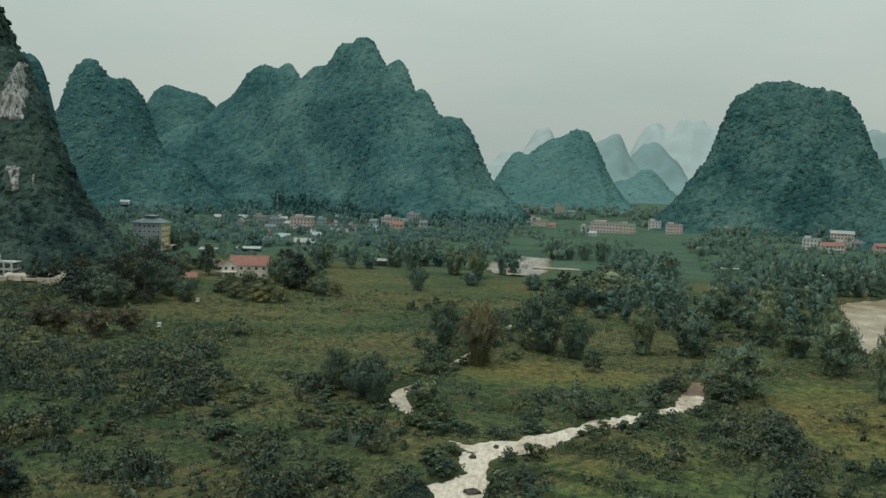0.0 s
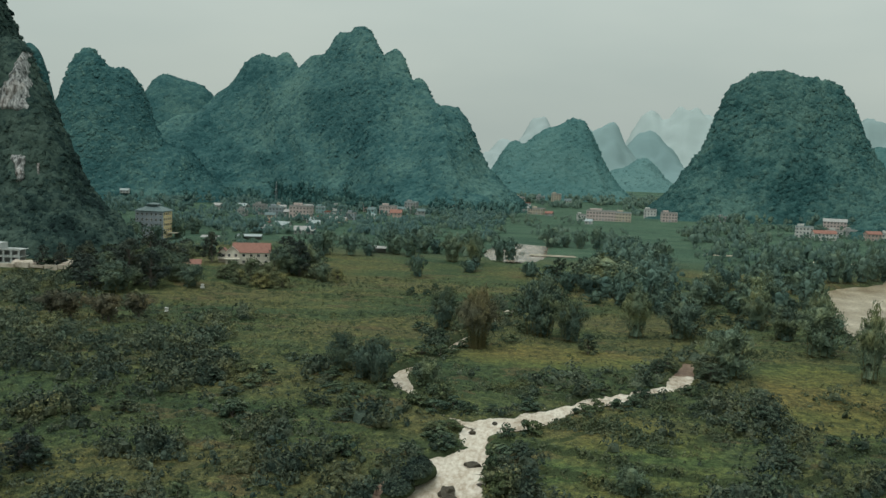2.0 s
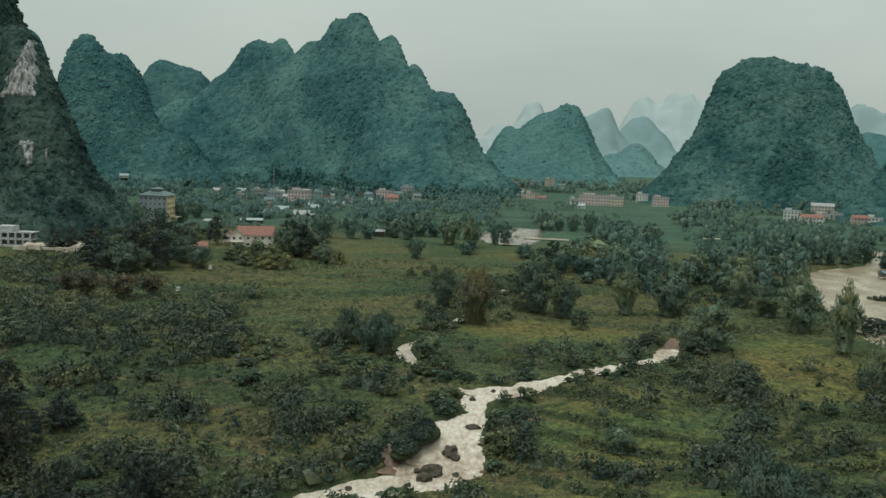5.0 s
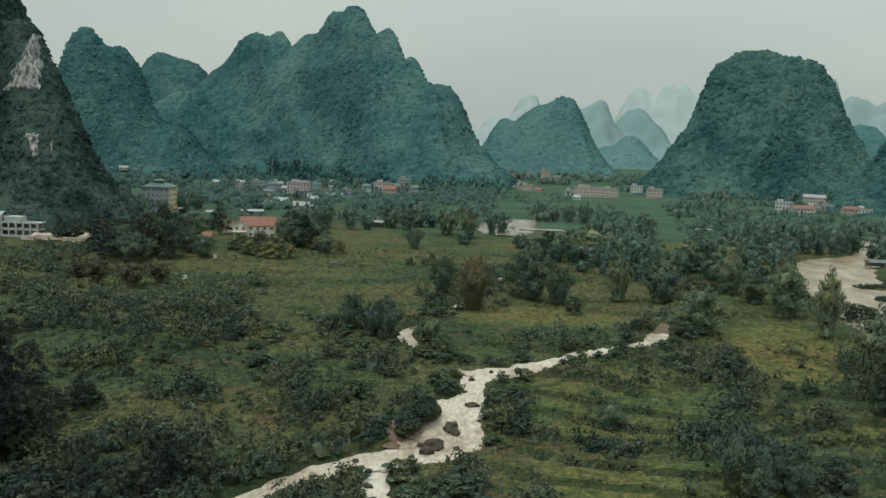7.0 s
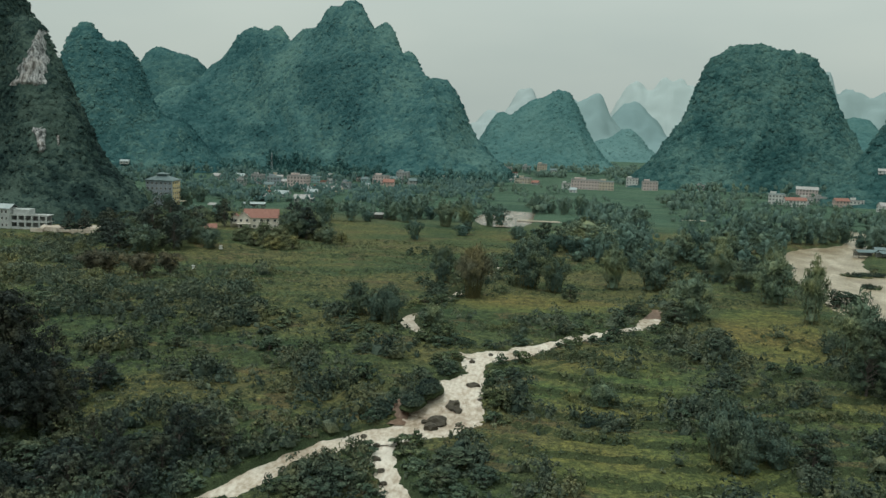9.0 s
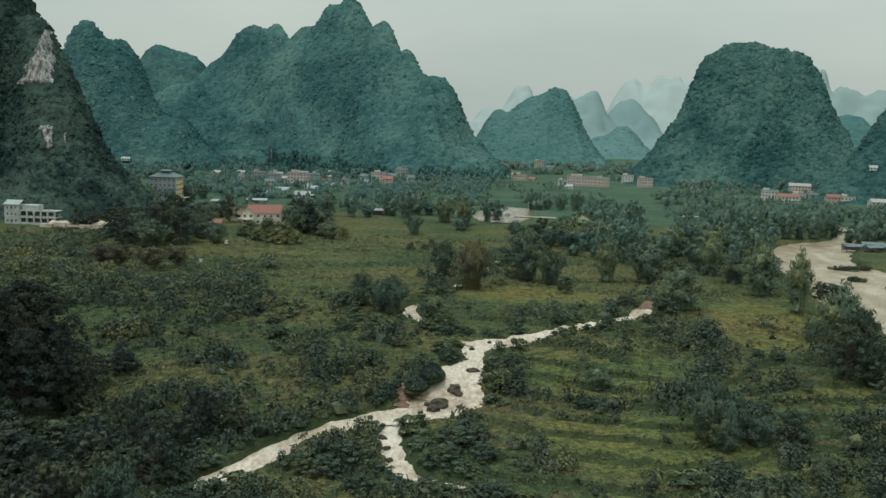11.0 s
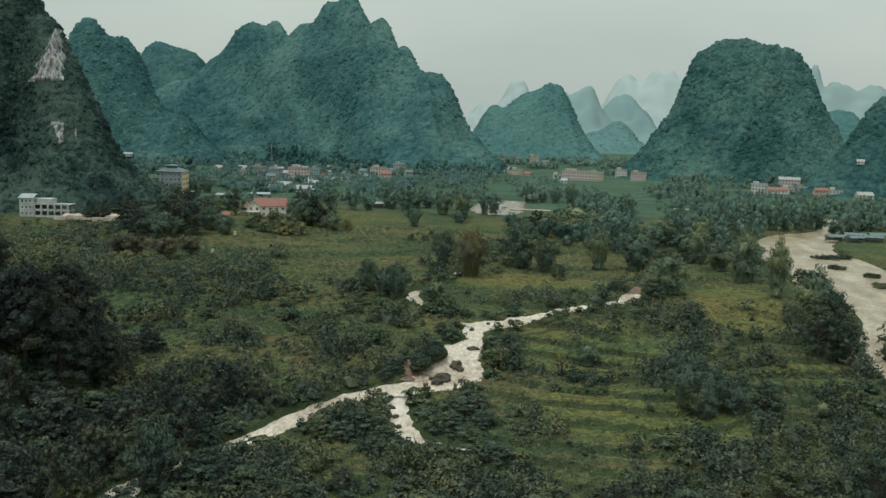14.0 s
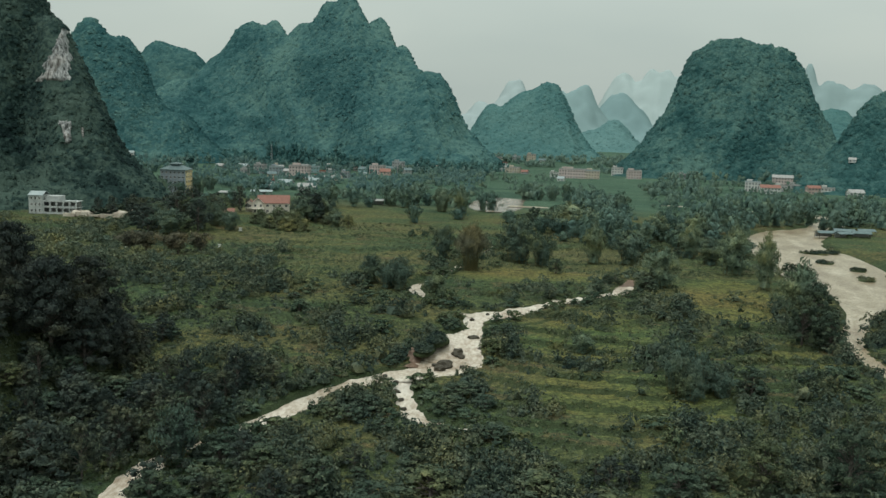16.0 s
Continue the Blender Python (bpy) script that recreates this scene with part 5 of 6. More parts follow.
rr = np.random.default_rng(77)
bx, by = rr.uniform(-310, 130, 33500), rr.uniform(68, 396, 33500)
ok = rr.random(33500) < thicket(bx, by)
bx, by = bx[ok], by[ok]
bs = 0.6 + 3.1 * rr.random(len(bx)) ** 2.2 * (0.2 + 1.4 * soft(0.35, 0.7, fractal(bx / 14, by / 14, 73, 2)))
ok = near_water(bx, by)[0] > 0.35 * bs + 0.3
bx, by, bs = bx[ok], by[ok], bs[ok]
half = by < 248
cover("undergrowth_near", bx[half], by[half], bs[half], 8, LEAF_SHRUB, "dense tangled green shrubs covering the near slopes", 5, 0.74, core_from=1.15)
cover("undergrowth_far", bx[~half], by[~half], bs[~half], 8, LEAF_SCRUB, "low green shrubs spreading over abandoned fields", 6, 0.8, core_from=1.15)

tx, ty = rr.uniform(-28, 135, 70000), rr.uniform(66, 262, 70000)
_, tf = stair(tx, ty)
ok = (rr.random(70000) < terraced(tx, ty) * np.where(tf > 0.80, 0.20 + 0.60 * (fractal(tx / 17, ty / 17, 91, 2) > 0.47), 0.006)) & (near_water(tx, ty)[0] > 0.8)
tx, ty = tx[ok], ty[ok]
cover("bank_growth", tx, ty, 0.35 + 0.55 * rr.random(len(tx)) + 0.8 * rr.random(len(tx)) ** 2 * (fractal(tx / 17, ty / 17, 91, 2) > 0.50), 5, LEAF_BANK, "rough dark growth along the banks between rice terraces", 8, 0.85)
fx, fy = rr.uniform(-160, 110, 25000), rr.uniform(215, 450, 25000)
ok = (rr.random(25000) < 0.10 + 0.65 * (fractal(fx / 20, fy / 4.5, 81, 3) > 0.56)) & (near_water(fx, fy)[0] > 0.8) & (rr.random(25000) > 0.85 * tended(fx, fy))
cover("field_tufts", fx[ok], fy[ok], 0.35 + 0.9 * rr.random(int(ok.sum())) ** 2, 4, LEAF_BANK, "scattered low tufts over the rough fields", 9, 0.8, 0.8)

# bushes along the water
for course, (line, level) in enumerate(COURSES[:5]):
    r = np.random.default_rng(500 + course)
    run = np.gradient(line[:, :2], axis=0)
    run /= np.linalg.norm(run, axis=1)[:, None] + 1e-9
    for i in range(0, len(line), 2 if course in (0, 3) else 3):
        for side in (-1, 1):
            off = line[i, 2] + r.uniform(2.8, 5.0)
            x, y = float(line[i, 0] - side * run[i, 1] * off), float(line[i, 1] + side * run[i, 0] * off)
            if 60 < y < 380 and r.random() < (0.35 if course == 0 and 212 < y < 262 else 0.75) and float(near_water(np.array([x]), np.array([y]))[0][0]) > 2.3:
                stock.plant("bush", x, y, float(r.uniform(2.2, 4.2)), float(r.uniform(3.6, 6.2)), 900 + 100 * course + 2 * i + (side > 0), "bushes along the stream")


# ---- houses ----
PAINT = {"pink": plain("pink_plaster", (0.44, 0.355, 0.325), (0.58, 0.485, 0.45), 0.35), "white": plain("white_plaster", (0.40, 0.40, 0.375), (0.62, 0.61, 0.575), 0.35), "cream": plain("cream_plaster", (0.52, 0.48, 0.41), (0.74, 0.69, 0.60), 0.35),
         "grey": plain("grey_concrete", (0.22, 0.23, 0.22), (0.40, 0.40, 0.38), 0.35), "yellow": plain("cream_yellow_plaster", (0.56, 0.42, 0.20), (0.76, 0.60, 0.32), 0.35),
         "teal": plain("faded_teal_paint", (0.18, 0.30, 0.30), (0.32, 0.44, 0.43), 0.35), "beige": plain("beige_plaster", (0.40, 0.34, 0.26), (0.58, 0.50, 0.40), 0.35),
         "orange": plain("faded_orange_plaster", (0.38, 0.29, 0.25), (0.52, 0.41, 0.36), 0.35), "slate": plain("blue_grey_render", (0.22, 0.26, 0.28), (0.34, 0.38, 0.40), 0.35), "raw": plain("raw_grey_white_concrete", (0.26, 0.28, 0.27), (0.46, 0.48, 0.46), 0.35)}
ROOFS = {"tile": plain("red_roof_tiles", (0.17, 0.080, 0.062), (0.28, 0.146, 0.112), 0.9, 0.8, 0.08), "tin": plain("grey_metal_roof", (0.21, 0.26, 0.26), (0.36, 0.40, 0.395), 0.5, 0.5, 0.03),
         "green": plain("green_grey_metal_roof", (0.065, 0.10, 0.10), (0.14, 0.19, 0.19), 0.5, 0.5, 0.03), "slab": plain("stained_concrete_roof", (0.22, 0.22, 0.21), (0.38, 0.375, 0.355), 0.4)}
GLASS, _n, _l, _b = material("dark_window_glass", 0.12)
_b.inputs["Base Color"].default_value = (0.018, 0.022, 0.024, 1)
_b.inputs["Specular IOR Level"].default_value = 0.5
# far panes are a paler copy of the glass, with distance haze put in
FAR_GLASS = plain("haze_paled_window_panes", (0.085, 0.10, 0.105), (0.13, 0.15, 0.155), 0.5, 0.3, 0)
WHITE_TRIM = PAINT["white"]


def box_bits(cx, cy, cz, sx, sy, sz):
    """Corners and faces of a box from its centre and sizes."""
    c = np.array([[x, y, z] for x in (-0.5, 0.5) for y in (-0.5, 0.5) for z in (-0.5, 0.5)]) * (sx, sy, sz) + (cx, cy, cz)
    return c, np.array([[0, 1, 3, 2], [4, 6, 7, 5], [0, 4, 5, 1], [2, 3, 7, 6], [0, 2, 6, 4], [1, 5, 7, 3]])


WINDOWS = {}


def window(parent, x, y, z, turn, w, h, fine):
    """A window set in a wall: a raised frame with a dark pane behind it."""
    key = (round(w, 2), round(h, 2), fine)
    if key not in WINDOWS:
        if fine:
            t = 0.12
            bits = [box_bits(0, 0, h / 2 - t / 2, w, 0.16, t), box_bits(0, -0.05, -h / 2 + t / 2, w + 0.2, 0.3, t), box_bits(-w / 2 + t / 2, 0, 0, t, 0.16, h - 2 * t),
                    box_bits(w / 2 - t / 2, 0, 0, t, 0.16, h - 2 * t), box_bits(0, 0.01, 0, 0.07, 0.1, h - 2 * t)]
            WINDOWS[key] = (mesh_of("window", *join_bits(bits), WHITE_TRIM), mesh_of("pane", *box_bits(0, 0.0, 0, w - t, 0.05, h - t), GLASS if fine else FAR_GLASS))
        else:
            WINDOWS[key] = (mesh_of("window", *box_bits(0, 0, 0, w, 0.14, h), GLASS if fine else FAR_GLASS), None)
    frame_mesh, pane_mesh = WINDOWS[key]
    ob = piece("window", frame_mesh, parent)
    ob.matrix_basis = pose(x, y, z, 0, 0, turn)
    if pane_mesh:
        piece("pane", pane_mesh, ob)
    return ob


def gable(w, d, h, over=0.5, thick=0.18):
    """A pitched roof, its ridge along x, as two slabs with thickness."""
    x, y = w / 2 + over, d / 2 + over
    e = -over * h / (d / 2)
    v = np.array([[-x, -y, e], [x, -y, e], [x, 0, h], [-x, 0, h], [-x, y, e], [x, y, e]])
    v = np.vstack([v, v + (0, 0, thick)])
    f = np.array([[6, 7, 8, 9], [9, 8, 11, 10], [1, 0, 3, 2], [2, 3, 4, 5], [0, 1, 7, 6], [5, 4, 10, 11], [0, 6, 9, 3], [3, 9, 10, 4], [1, 2, 8, 7], [2, 5, 11, 8]])
    return v, f


def hip(w, d, h, over=0.8, thick=0.25):
    x, y, r = w / 2 + over, d / 2 + over, max(0.5, (w - d) / 2)
    v = np.array([[-x, -y, 0], [x, -y, 0], [x, y, 0], [-x, y, 0], [-x, -y, thick], [x, -y, thick], [x, y, thick], [-x, y, thick], [-r, 0, h], [r, 0, h]])
    return v, [np.array([[3, 2, 1, 0], [0, 1, 5, 4], [1, 2, 6, 5], [2, 3, 7, 6], [3, 0, 4, 7], [4, 5, 9, 8], [6, 7, 8, 9]]), np.array([[5, 6, 9], [7, 4, 8]])]


def house(x, y, w, d, storeys, turn, wall, roof, cover_kind, label, fine=False, base=None, storey=3.2, name="house", group="village houses", gap=3.0, pitch=0.42):
    """A house: walls, roof, a door and a window in each bay of each storey."""
    z = float(surface(np.array([x]), np.array([y]))[0]) if base is None else base
    top = storeys * storey
    ob = tagged(new(name), label, "house" if name == "house" else "building", group)
    ob.matrix_basis = pose(x, y, z - 0.3, 0, 0, turn)
    bits = [box_bits(0, 0, top / 2, w, d, top)]
    if roof == "gable":
        g = gable(w, d, pitch * d / 2 + 0.6)
        bits.append((np.array([[-w / 2, -d / 2, top], [-w / 2, d / 2, top], [-w / 2, 0, top + g[0][2, 2]], [w / 2, -d / 2, top], [w / 2, d / 2, top], [w / 2, 0, top + g[0][2, 2]]]), np.array([[0, 2, 1], [3, 4, 5]])))
    for k in range(1, storeys):
        bits.append(box_bits(0, 0, k * storey, w + 0.24, d + 0.24, 0.22))
    piece("wall", mesh_of("wall", *join_bits(bits), PAINT[wall]), ob)
    if roof == "gable":
        v, f = g
        piece("roof", mesh_of("roof", v + (0, 0, top + 0.03), f, ROOFS[cover_kind]), ob, "pitched roof")
    elif roof == "hip":
        v, f = hip(w, d, 0.28 * d)
        piece("roof", mesh_of("roof", v + (0, 0, top + 0.01), f, ROOFS[cover_kind]), ob, "hipped roof")
    else:
        bits = [box_bits(0, 0, top + 0.12, w + 0.7, d + 0.7, 0.24)] + [box_bits(sx * (w / 2 - 0.1), 0, top + 0.65, 0.2, d, 0.82) for sx in (-1, 1)] + [box_bits(0, sy * (d / 2 - 0.1), top + 0.65, w - 0.4, 0.2, 0.82) for sy in (-1, 1)]
        piece("roof", mesh_of("roof", *join_bits(bits), ROOFS[cover_kind]), ob, "flat roof with a parapet")
        if storeys > 1:
            piece("stair_house", mesh_of("stair_house", *join_bits([box_bits(-w * 0.22, d * 0.15, top + 1.4, w * 0.35, d * 0.4, 2.3), box_bits(-w * 0.22, d * 0.15, top + 2.62, w * 0.4, d * 0.48, 0.18)]), PAINT[wall]), ob)
    bays = max(1, int(w / gap))
    for k in range(storeys):
        for i in range(bays):
            wx = (i + 0.5) / bays * w - w / 2
            if k == 0 and i == bays // 2:
                door = piece("door", mesh_of("door", *box_bits(0, 0, 0, 1.4, 0.16, 2.3), PAINT["slate"]), ob)
                door.matrix_basis = pose(wx, -d / 2 - 0.03, 1.45)
                continue
            window(ob, wx, -d / 2 - 0.03, k * storey + 1.75, 0, min(1.5, 0.5 * w / bays), 1.5, fine)
        for i in range(max(1, int(d / (gap + 0.6)))):
            n = max(1, int(d / (gap + 0.6)))
            window(ob, w / 2 + 0.03, (i + 0.5) / n * d - d / 2, k * storey + 1.75, 90, min(1.4, 0.45 * d / n), 1.5, fine)
            if x > -100:
                window(ob, -w / 2 - 0.03, (i + 0.5) / n * d - d / 2, k * storey + 1.75, 90, min(1.4, 0.45 * d / n), 1.5, fine)
    return ob


# the five-storey block: slate front, yellow end, grey-green hipped roof with a lantern
block = house(-282, 576, 20, 14, 5, 0, "slate", "hip", "green", "five-storey grey building with a cream end wall and hipped roof", True, 2.0, 3.7, "apartment_building", "", 3.3)
piece("end_wall", mesh_of("end_wall", *box_bits(10.03, 0.3, 9.2, 0.12, 13.0, 17.6), PAINT["yellow"]), block, "cream-yellow end wall")
piece("lantern", mesh_of("lantern", *join_bits([box_bits(0, 0, 21.6, 7, 5, 2.4), (hip(7, 5, 1.3)[0] + (0, 0, 22.8), hip(7, 5, 1.3)[1])]), ROOFS["green"]), block, "small raised roof lantern")
piece("canopy", mesh_of("canopy", *box_bits(12.5, 3, 3.4, 5.0, 7.0, 0.3), PAINT["beige"]), block, "flat entrance canopy")
for k in range(5):
    for i in range(4):
        window(block, 10.12, -4.6 + 3.1 * i, k * 3.7 + 2.1, 90, 1.6, 1.8, True)

# the red-roofed villa: long roof, a front gable, cream walls and a porch
villa = house(-164, 446, 19, 11, 2, 16, "cream", "gable", "tile", "cream two-storey villa with a red tiled roof among trees", True, 4.9, 3.4, "villa", "", 3.2, 0.66)
gv, gf = gable(9, 6.5, 2.9)
turned = gv.copy()
turned[:, 0], turned[:, 1] = -gv[:, 1], gv[:, 0]
piece("front_roof", mesh_of("front_roof", turned + (-9.5, -2.5, 6.85), gf, ROOFS["tile"]), villa, "red tiled cross gable")
piece("front_wing", mesh_of("front_wing", *join_bits([box_bits(-9.5, -2.5, 3.4, 6.5, 8.6, 6.8), (np.array([[-12.75, -6.8, 6.8], [-6.25, -6.8, 6.8], [-9.5, -6.8, 9.6]]), np.array([[0, 1, 2]]))]), PAINT["cream"]), villa)
piece("barge_board", mesh_of("barge_board", *join_bits([(np.array([[-13.4, -7.36, 6.3], [-9.5, -7.36, 9.75], [-9.5, -7.36, 10.15], [-13.4, -7.36, 6.75], [-13.4, -7.5, 6.3], [-9.5, -7.5, 9.75], [-9.5, -7.5, 10.15], [-13.4, -7.5, 6.75]]), np.array([[0, 1, 2, 3], [7, 6, 5, 4], [3, 2, 6, 7], [0, 4, 5, 1]])),
                                                        (np.array([[-5.6, -7.36, 6.3], [-9.5, -7.36, 9.75], [-9.5, -7.36, 10.15], [-5.6, -7.36, 6.75], [-5.6, -7.5, 6.3], [-9.5, -7.5, 9.75], [-9.5, -7.5, 10.15], [-5.6, -7.5, 6.75]]), np.array([[3, 2, 1, 0], [4, 5, 6, 7], [7, 6, 2, 3], [1, 5, 4, 0]]))]), PAINT["cream"]), villa, "white gable boards")
for sx in (-11.2, -7.8):
    for z in (2.0, 5.2):
        window(villa, sx, -6.83, z, 0, 1.4, 1.6, True)
sv, sf = gable(6, 5.0, 2.3)
side = sv.copy()
side[:, 0], side[:, 1] = -sv[:, 1], sv[:, 0]
piece("side_roof", mesh_of("side_roof", side + (-14.6, 0.6, 6.0), sf, ROOFS["tile"]), villa, "small red tiled side gable")
piece("side_wing", mesh_of("side_wing", *join_bits([box_bits(-14.6, 0.6, 3.0, 5.0, 5.8, 6.0), (np.array([[-17.1, -2.3, 6.0], [-12.1, -2.3, 6.0], [-14.6, -2.3, 8.25]]), np.array([[0, 1, 2]]))]), PAINT["cream"]), villa)
window(villa, -14.6, -2.33, 4.6, 0, 1.6, 1.6, True)
piece("balcony", mesh_of("balcony", *join_bits([box_bits(-14.6, -3.6, 3.0, 5.2, 2.4, 0.25), box_bits(-14.6, -4.7, 3.6, 5.2, 0.2, 1.0)]), PAINT["cream"]), villa)
for sx in (-12.4, -6.6):
    piece("porch_post", mesh_of("porch_post", *box_bits(sx, -8.6, 1.7, 0.35, 0.35, 3.4), PAINT["cream"]), villa)
piece("porch_roof", mesh_of("porch_roof", *box_bits(-9.5, -8.0, 3.5, 7.4, 2.6, 0.25), PAINT["cream"]), villa)

# the unfinished white house below the cliff: open bays between columns
shell = tagged(new("unfinished_house"), "unfinished white concrete house with open bays below the cliff", "building")
shell.matrix_basis = pose(-291, 418, 2.4, 0, 0, 4)
for k in range(3):
    piece("floor_slab", mesh_of("floor_slab", *box_bits(4, 0, k * 3.7 + 0.12, 20.6, 9.6, 0.3), PAINT["raw"]), shell)
for k in range(2):
    for i in range(6):
        piece("column", mesh_of("column", *box_bits(-6 + i * 4, -4.5, k * 3.7 + 2.0, 0.9, 0.6, 3.4), PAINT["raw"]), shell)
    piece("railing_wall", mesh_of("railing_wall", *box_bits(4, -4.5, k * 3.7 + 0.75, 20.6, 0.25, 0.9), PAINT["raw"]), shell)
piece("back_wall", mesh_of("back_wall", *box_bits(4, 2.2, 3.8, 20, 0.3, 7.2), PAINT["grey"]), shell)
piece("parapet", mesh_of("parapet", *box_bits(4, -4.5, 7.95, 20.6, 0.3, 0.8), PAINT["raw"]), shell)
piece("upper_room", mesh_of("upper_room", *box_bits(-1, 0.5, 9.2, 9, 7, 3.0), PAINT["raw"]), shell)
piece("stair_tower", mesh_of("stair_tower", *box_bits(-10.6, -0.5, 5.6, 8.4, 9.4, 11.2), PAINT["raw"]), shell)
sv, sf = gable(8.4, 9.4, 2.0)
piece("roof", mesh_of("roof", sv + (-10.6, -0.5, 11.2), sf, ROOFS["tin"]), shell, "grey pitched roof")
for k in range(3):
    for sx in (-13, -10.6, -8.2):
        window(shell, sx, -5.23, k * 3.7 + 2.0, 0, 1.2, 1.7, True)

# bare ground and walls beside it
r9 = np.random.default_rng(9)
wall_v, wall_f = join_bits([box_bits(-274 + 7.2 * i, 401 + 0.9 * i + 0.5 * math.sin(i), 4.0 + 0.4 * math.sin(i * 1.7), 7.1, 1.2, 2.0 + 0.8 * math.sin(i * 2.3)) for i in range(6)])
tagged(piece("retaining_wall", mesh_of("retaining_wall", wall_v, wall_f, EARTH)), "long pale retaining wall at the building site", "wall")
for i in range(14):
    hv, hf = blobs(np.array([[0, 0, 0.3]]), np.array([1.0]), r9, 0.3, 0.5, "stone")
    heap = piece("earth_heap", mesh_of("earth_heap", hv, hf, EARTH, True))
    hx, hy = -272 + 4.0 * i, 409 + 0.5 * i + 14 * r9.random()
    heap.matrix_basis = pose(hx, hy, float(surface(np.array([hx]), np.array([hy]))[0]) + 0.4, 0, 0, 40 * i) @ Matrix.Diagonal((4.6, 3.6, 3.2 + 1.2 * r9.random(), 1))
    tagged(heap, "heap of pale dug earth and rubble", "earth heap", "earth heaps")

VILLAGE = [(-332, 878, 12, 2, "grey", "gable", "tin"), (-303, 850, 12, 3, "grey", "flat", "slab"), (-277, 822, 13, 3, "slate", "flat", "tin"), (-246, 803, 20, 4, "pink", "flat", "slab"), (-255, 900, 9, 2, "teal", "flat", "tin"),
           (-233, 708, 13, 1, "grey", "gable", "tin"), (-234, 668, 10, 1, "grey", "gable", "slab"), (-203, 671, 16, 1, "white", "gable", "slab"), (-208, 790, 17, 1, "beige", "gable", "slab"), (-217, 957, 11, 2, "pink", "flat", "slab"),
           (-185, 909, 16, 3, "pink", "flat", "slab"), (-169, 870, 11, 2, "orange", "gable", "tile")]
VILLAGE_EAST = [(-166, 940, 13, 4, "grey", "flat", "tin"), (-143, 981, 13, 3, "teal", "flat", "tin"), (-122, 973, 9, 2, "beige", "flat", "slab"), (-106, 979, 13, 2, "white", "flat", "slab"), (-67, 1236, 16, 3, "beige", "flat", "slab"),
                (-39, 1281, 11, 3, "grey", "flat", "tin"), (-17, 1303, 14, 4, "beige", "flat", "slab"), (-35, 1026, 18, 2, "beige", "flat", "slab"), (59, 958, 16, 3, "beige", "flat", "tin"), (15, 949, 9, 2, "white", "flat", "slab"),
                (94, 1040, 14, 3, "white", "flat", "slab")]
RIVERSIDE = [(109, 984, 16, 3, "pink", "flat", "slab"), (215, 847, 15, 3, "white", "flat", "tin"), (226, 823, 19, 2, "white", "gable", "tile"), (271, 952, 22, 3, "pink", "gable", "slab"), (264, 874, 11, 2, "grey", "flat", "slab"),
             (273, 842, 13, 2, "orange", "gable", "tile"), (246, 860, 12, 2, "white", "flat", "slab"), (300, 800, 14, 2, "white", "gable", "slab"), (288, 846, 13, 2, "white", "flat", "slab")]
WORDS = {"grey": "weathered grey concrete", "slate": "blue-grey rendered", "pink": "pink plastered", "teal": "faded teal", "white": "white plastered", "beige": "beige plastered", "orange": "faded orange plastered"}
TOPS = {"gable": "with a pitched roof", "flat": "with a flat roof"}
for i, (x, y, w, n, wall, roof, kind) in enumerate(VILLAGE + VILLAGE_EAST + RIVERSIDE):
    house(x, y, w, 8 + (i * 5) % 4, n, -14 + (i * 37) % 26, wall, roof, kind, f"{WORDS[wall]} village house {TOPS[roof]} in thin haze")
house(38, 961, 35, 10, 3, -3, "pink", "flat", "slab", "long pink three-storey school building with many windows", False, None, 3.4, "school_building", "", 3.0)
for i, (x, y, w, wall) in enumerate(((-318, 900, 9, "white"), (-290, 880, 8, "grey"), (-262, 850, 9, "beige"), (-222, 838, 8, "white"), (-215, 740, 9, "grey"), (-270, 905, 9, "white"), (-240, 880, 9, "grey"), (-200, 900, 8, "teal"), (-190, 850, 8, "white"),
                                     (-310, 820, 8, "grey"), (-345, 905, 9, "white"), (-150, 905, 8, "grey"), (-180, 965, 9, "beige"), (-48, 1050, 10, "white"), (-20, 1010, 8, "grey"), (-300, 905, 10, "beige"), (-285, 845, 9, "white"), (-262, 815, 8, "grey"), (-228, 815, 10, "grey"), (-265, 770, 9, "beige"), (-228, 775, 8, "white"), (-205, 830, 9, "slate"), (-250, 735, 9, "grey"), (-175, 930, 8, "white"), (-155, 955, 9, "pink"), (-130, 985, 8, "white"), (-90, 990, 9, "grey"), (-245, 930, 10, "white"), (-320, 850, 8, "white"), (-355, 870, 9, "grey"), (-55, 1215, 10, "white"), (0, 1270, 10, "white"), (22, 905, 7, "white"), (170, 1010, 9, "grey"))):
    house(x, y, w, 7, 1 + i % 2, -20 + (i * 29) % 40, wall, "gable" if i % 3 else "flat", ("tin", "slab", "tile", "green")[i % 4], f"small {WORDS[wall]} village house among trees")


def shed(x, y, w, d, h, turn, cover_kind, label):
    """An open shed: posts, a low back wall and a sheet roof."""
    z = float(surface(np.array([x]), np.array([y]))[0])
    ob = tagged(new("shed"), label, "shed", "sheds")
    ob.matrix_basis = pose(x, y, max(z, -0.4), 0, 0, turn)
    for sx in (-1, 1):
        for sy in (-1, 1):
            piece("post", mesh_of("post", *box_bits(sx * (w / 2 - 0.2), sy * (d / 2 - 0.2), h / 2 - 0.4, 0.22, 0.22, h + 0.8), BARK), ob)
    piece("back_wall", mesh_of("back_wall", *box_bits(0, d / 2 - 0.5, h / 2 - 0.2, w - 0.8, 0.15, h), PAINT["grey"]), ob)
    v, f = gable(w, d, 1.0)
    piece("roof", mesh_of("roof", v + (0, 0, h + 0.1), f, ROOFS[cover_kind]), ob, "sheet metal roof")
    return ob


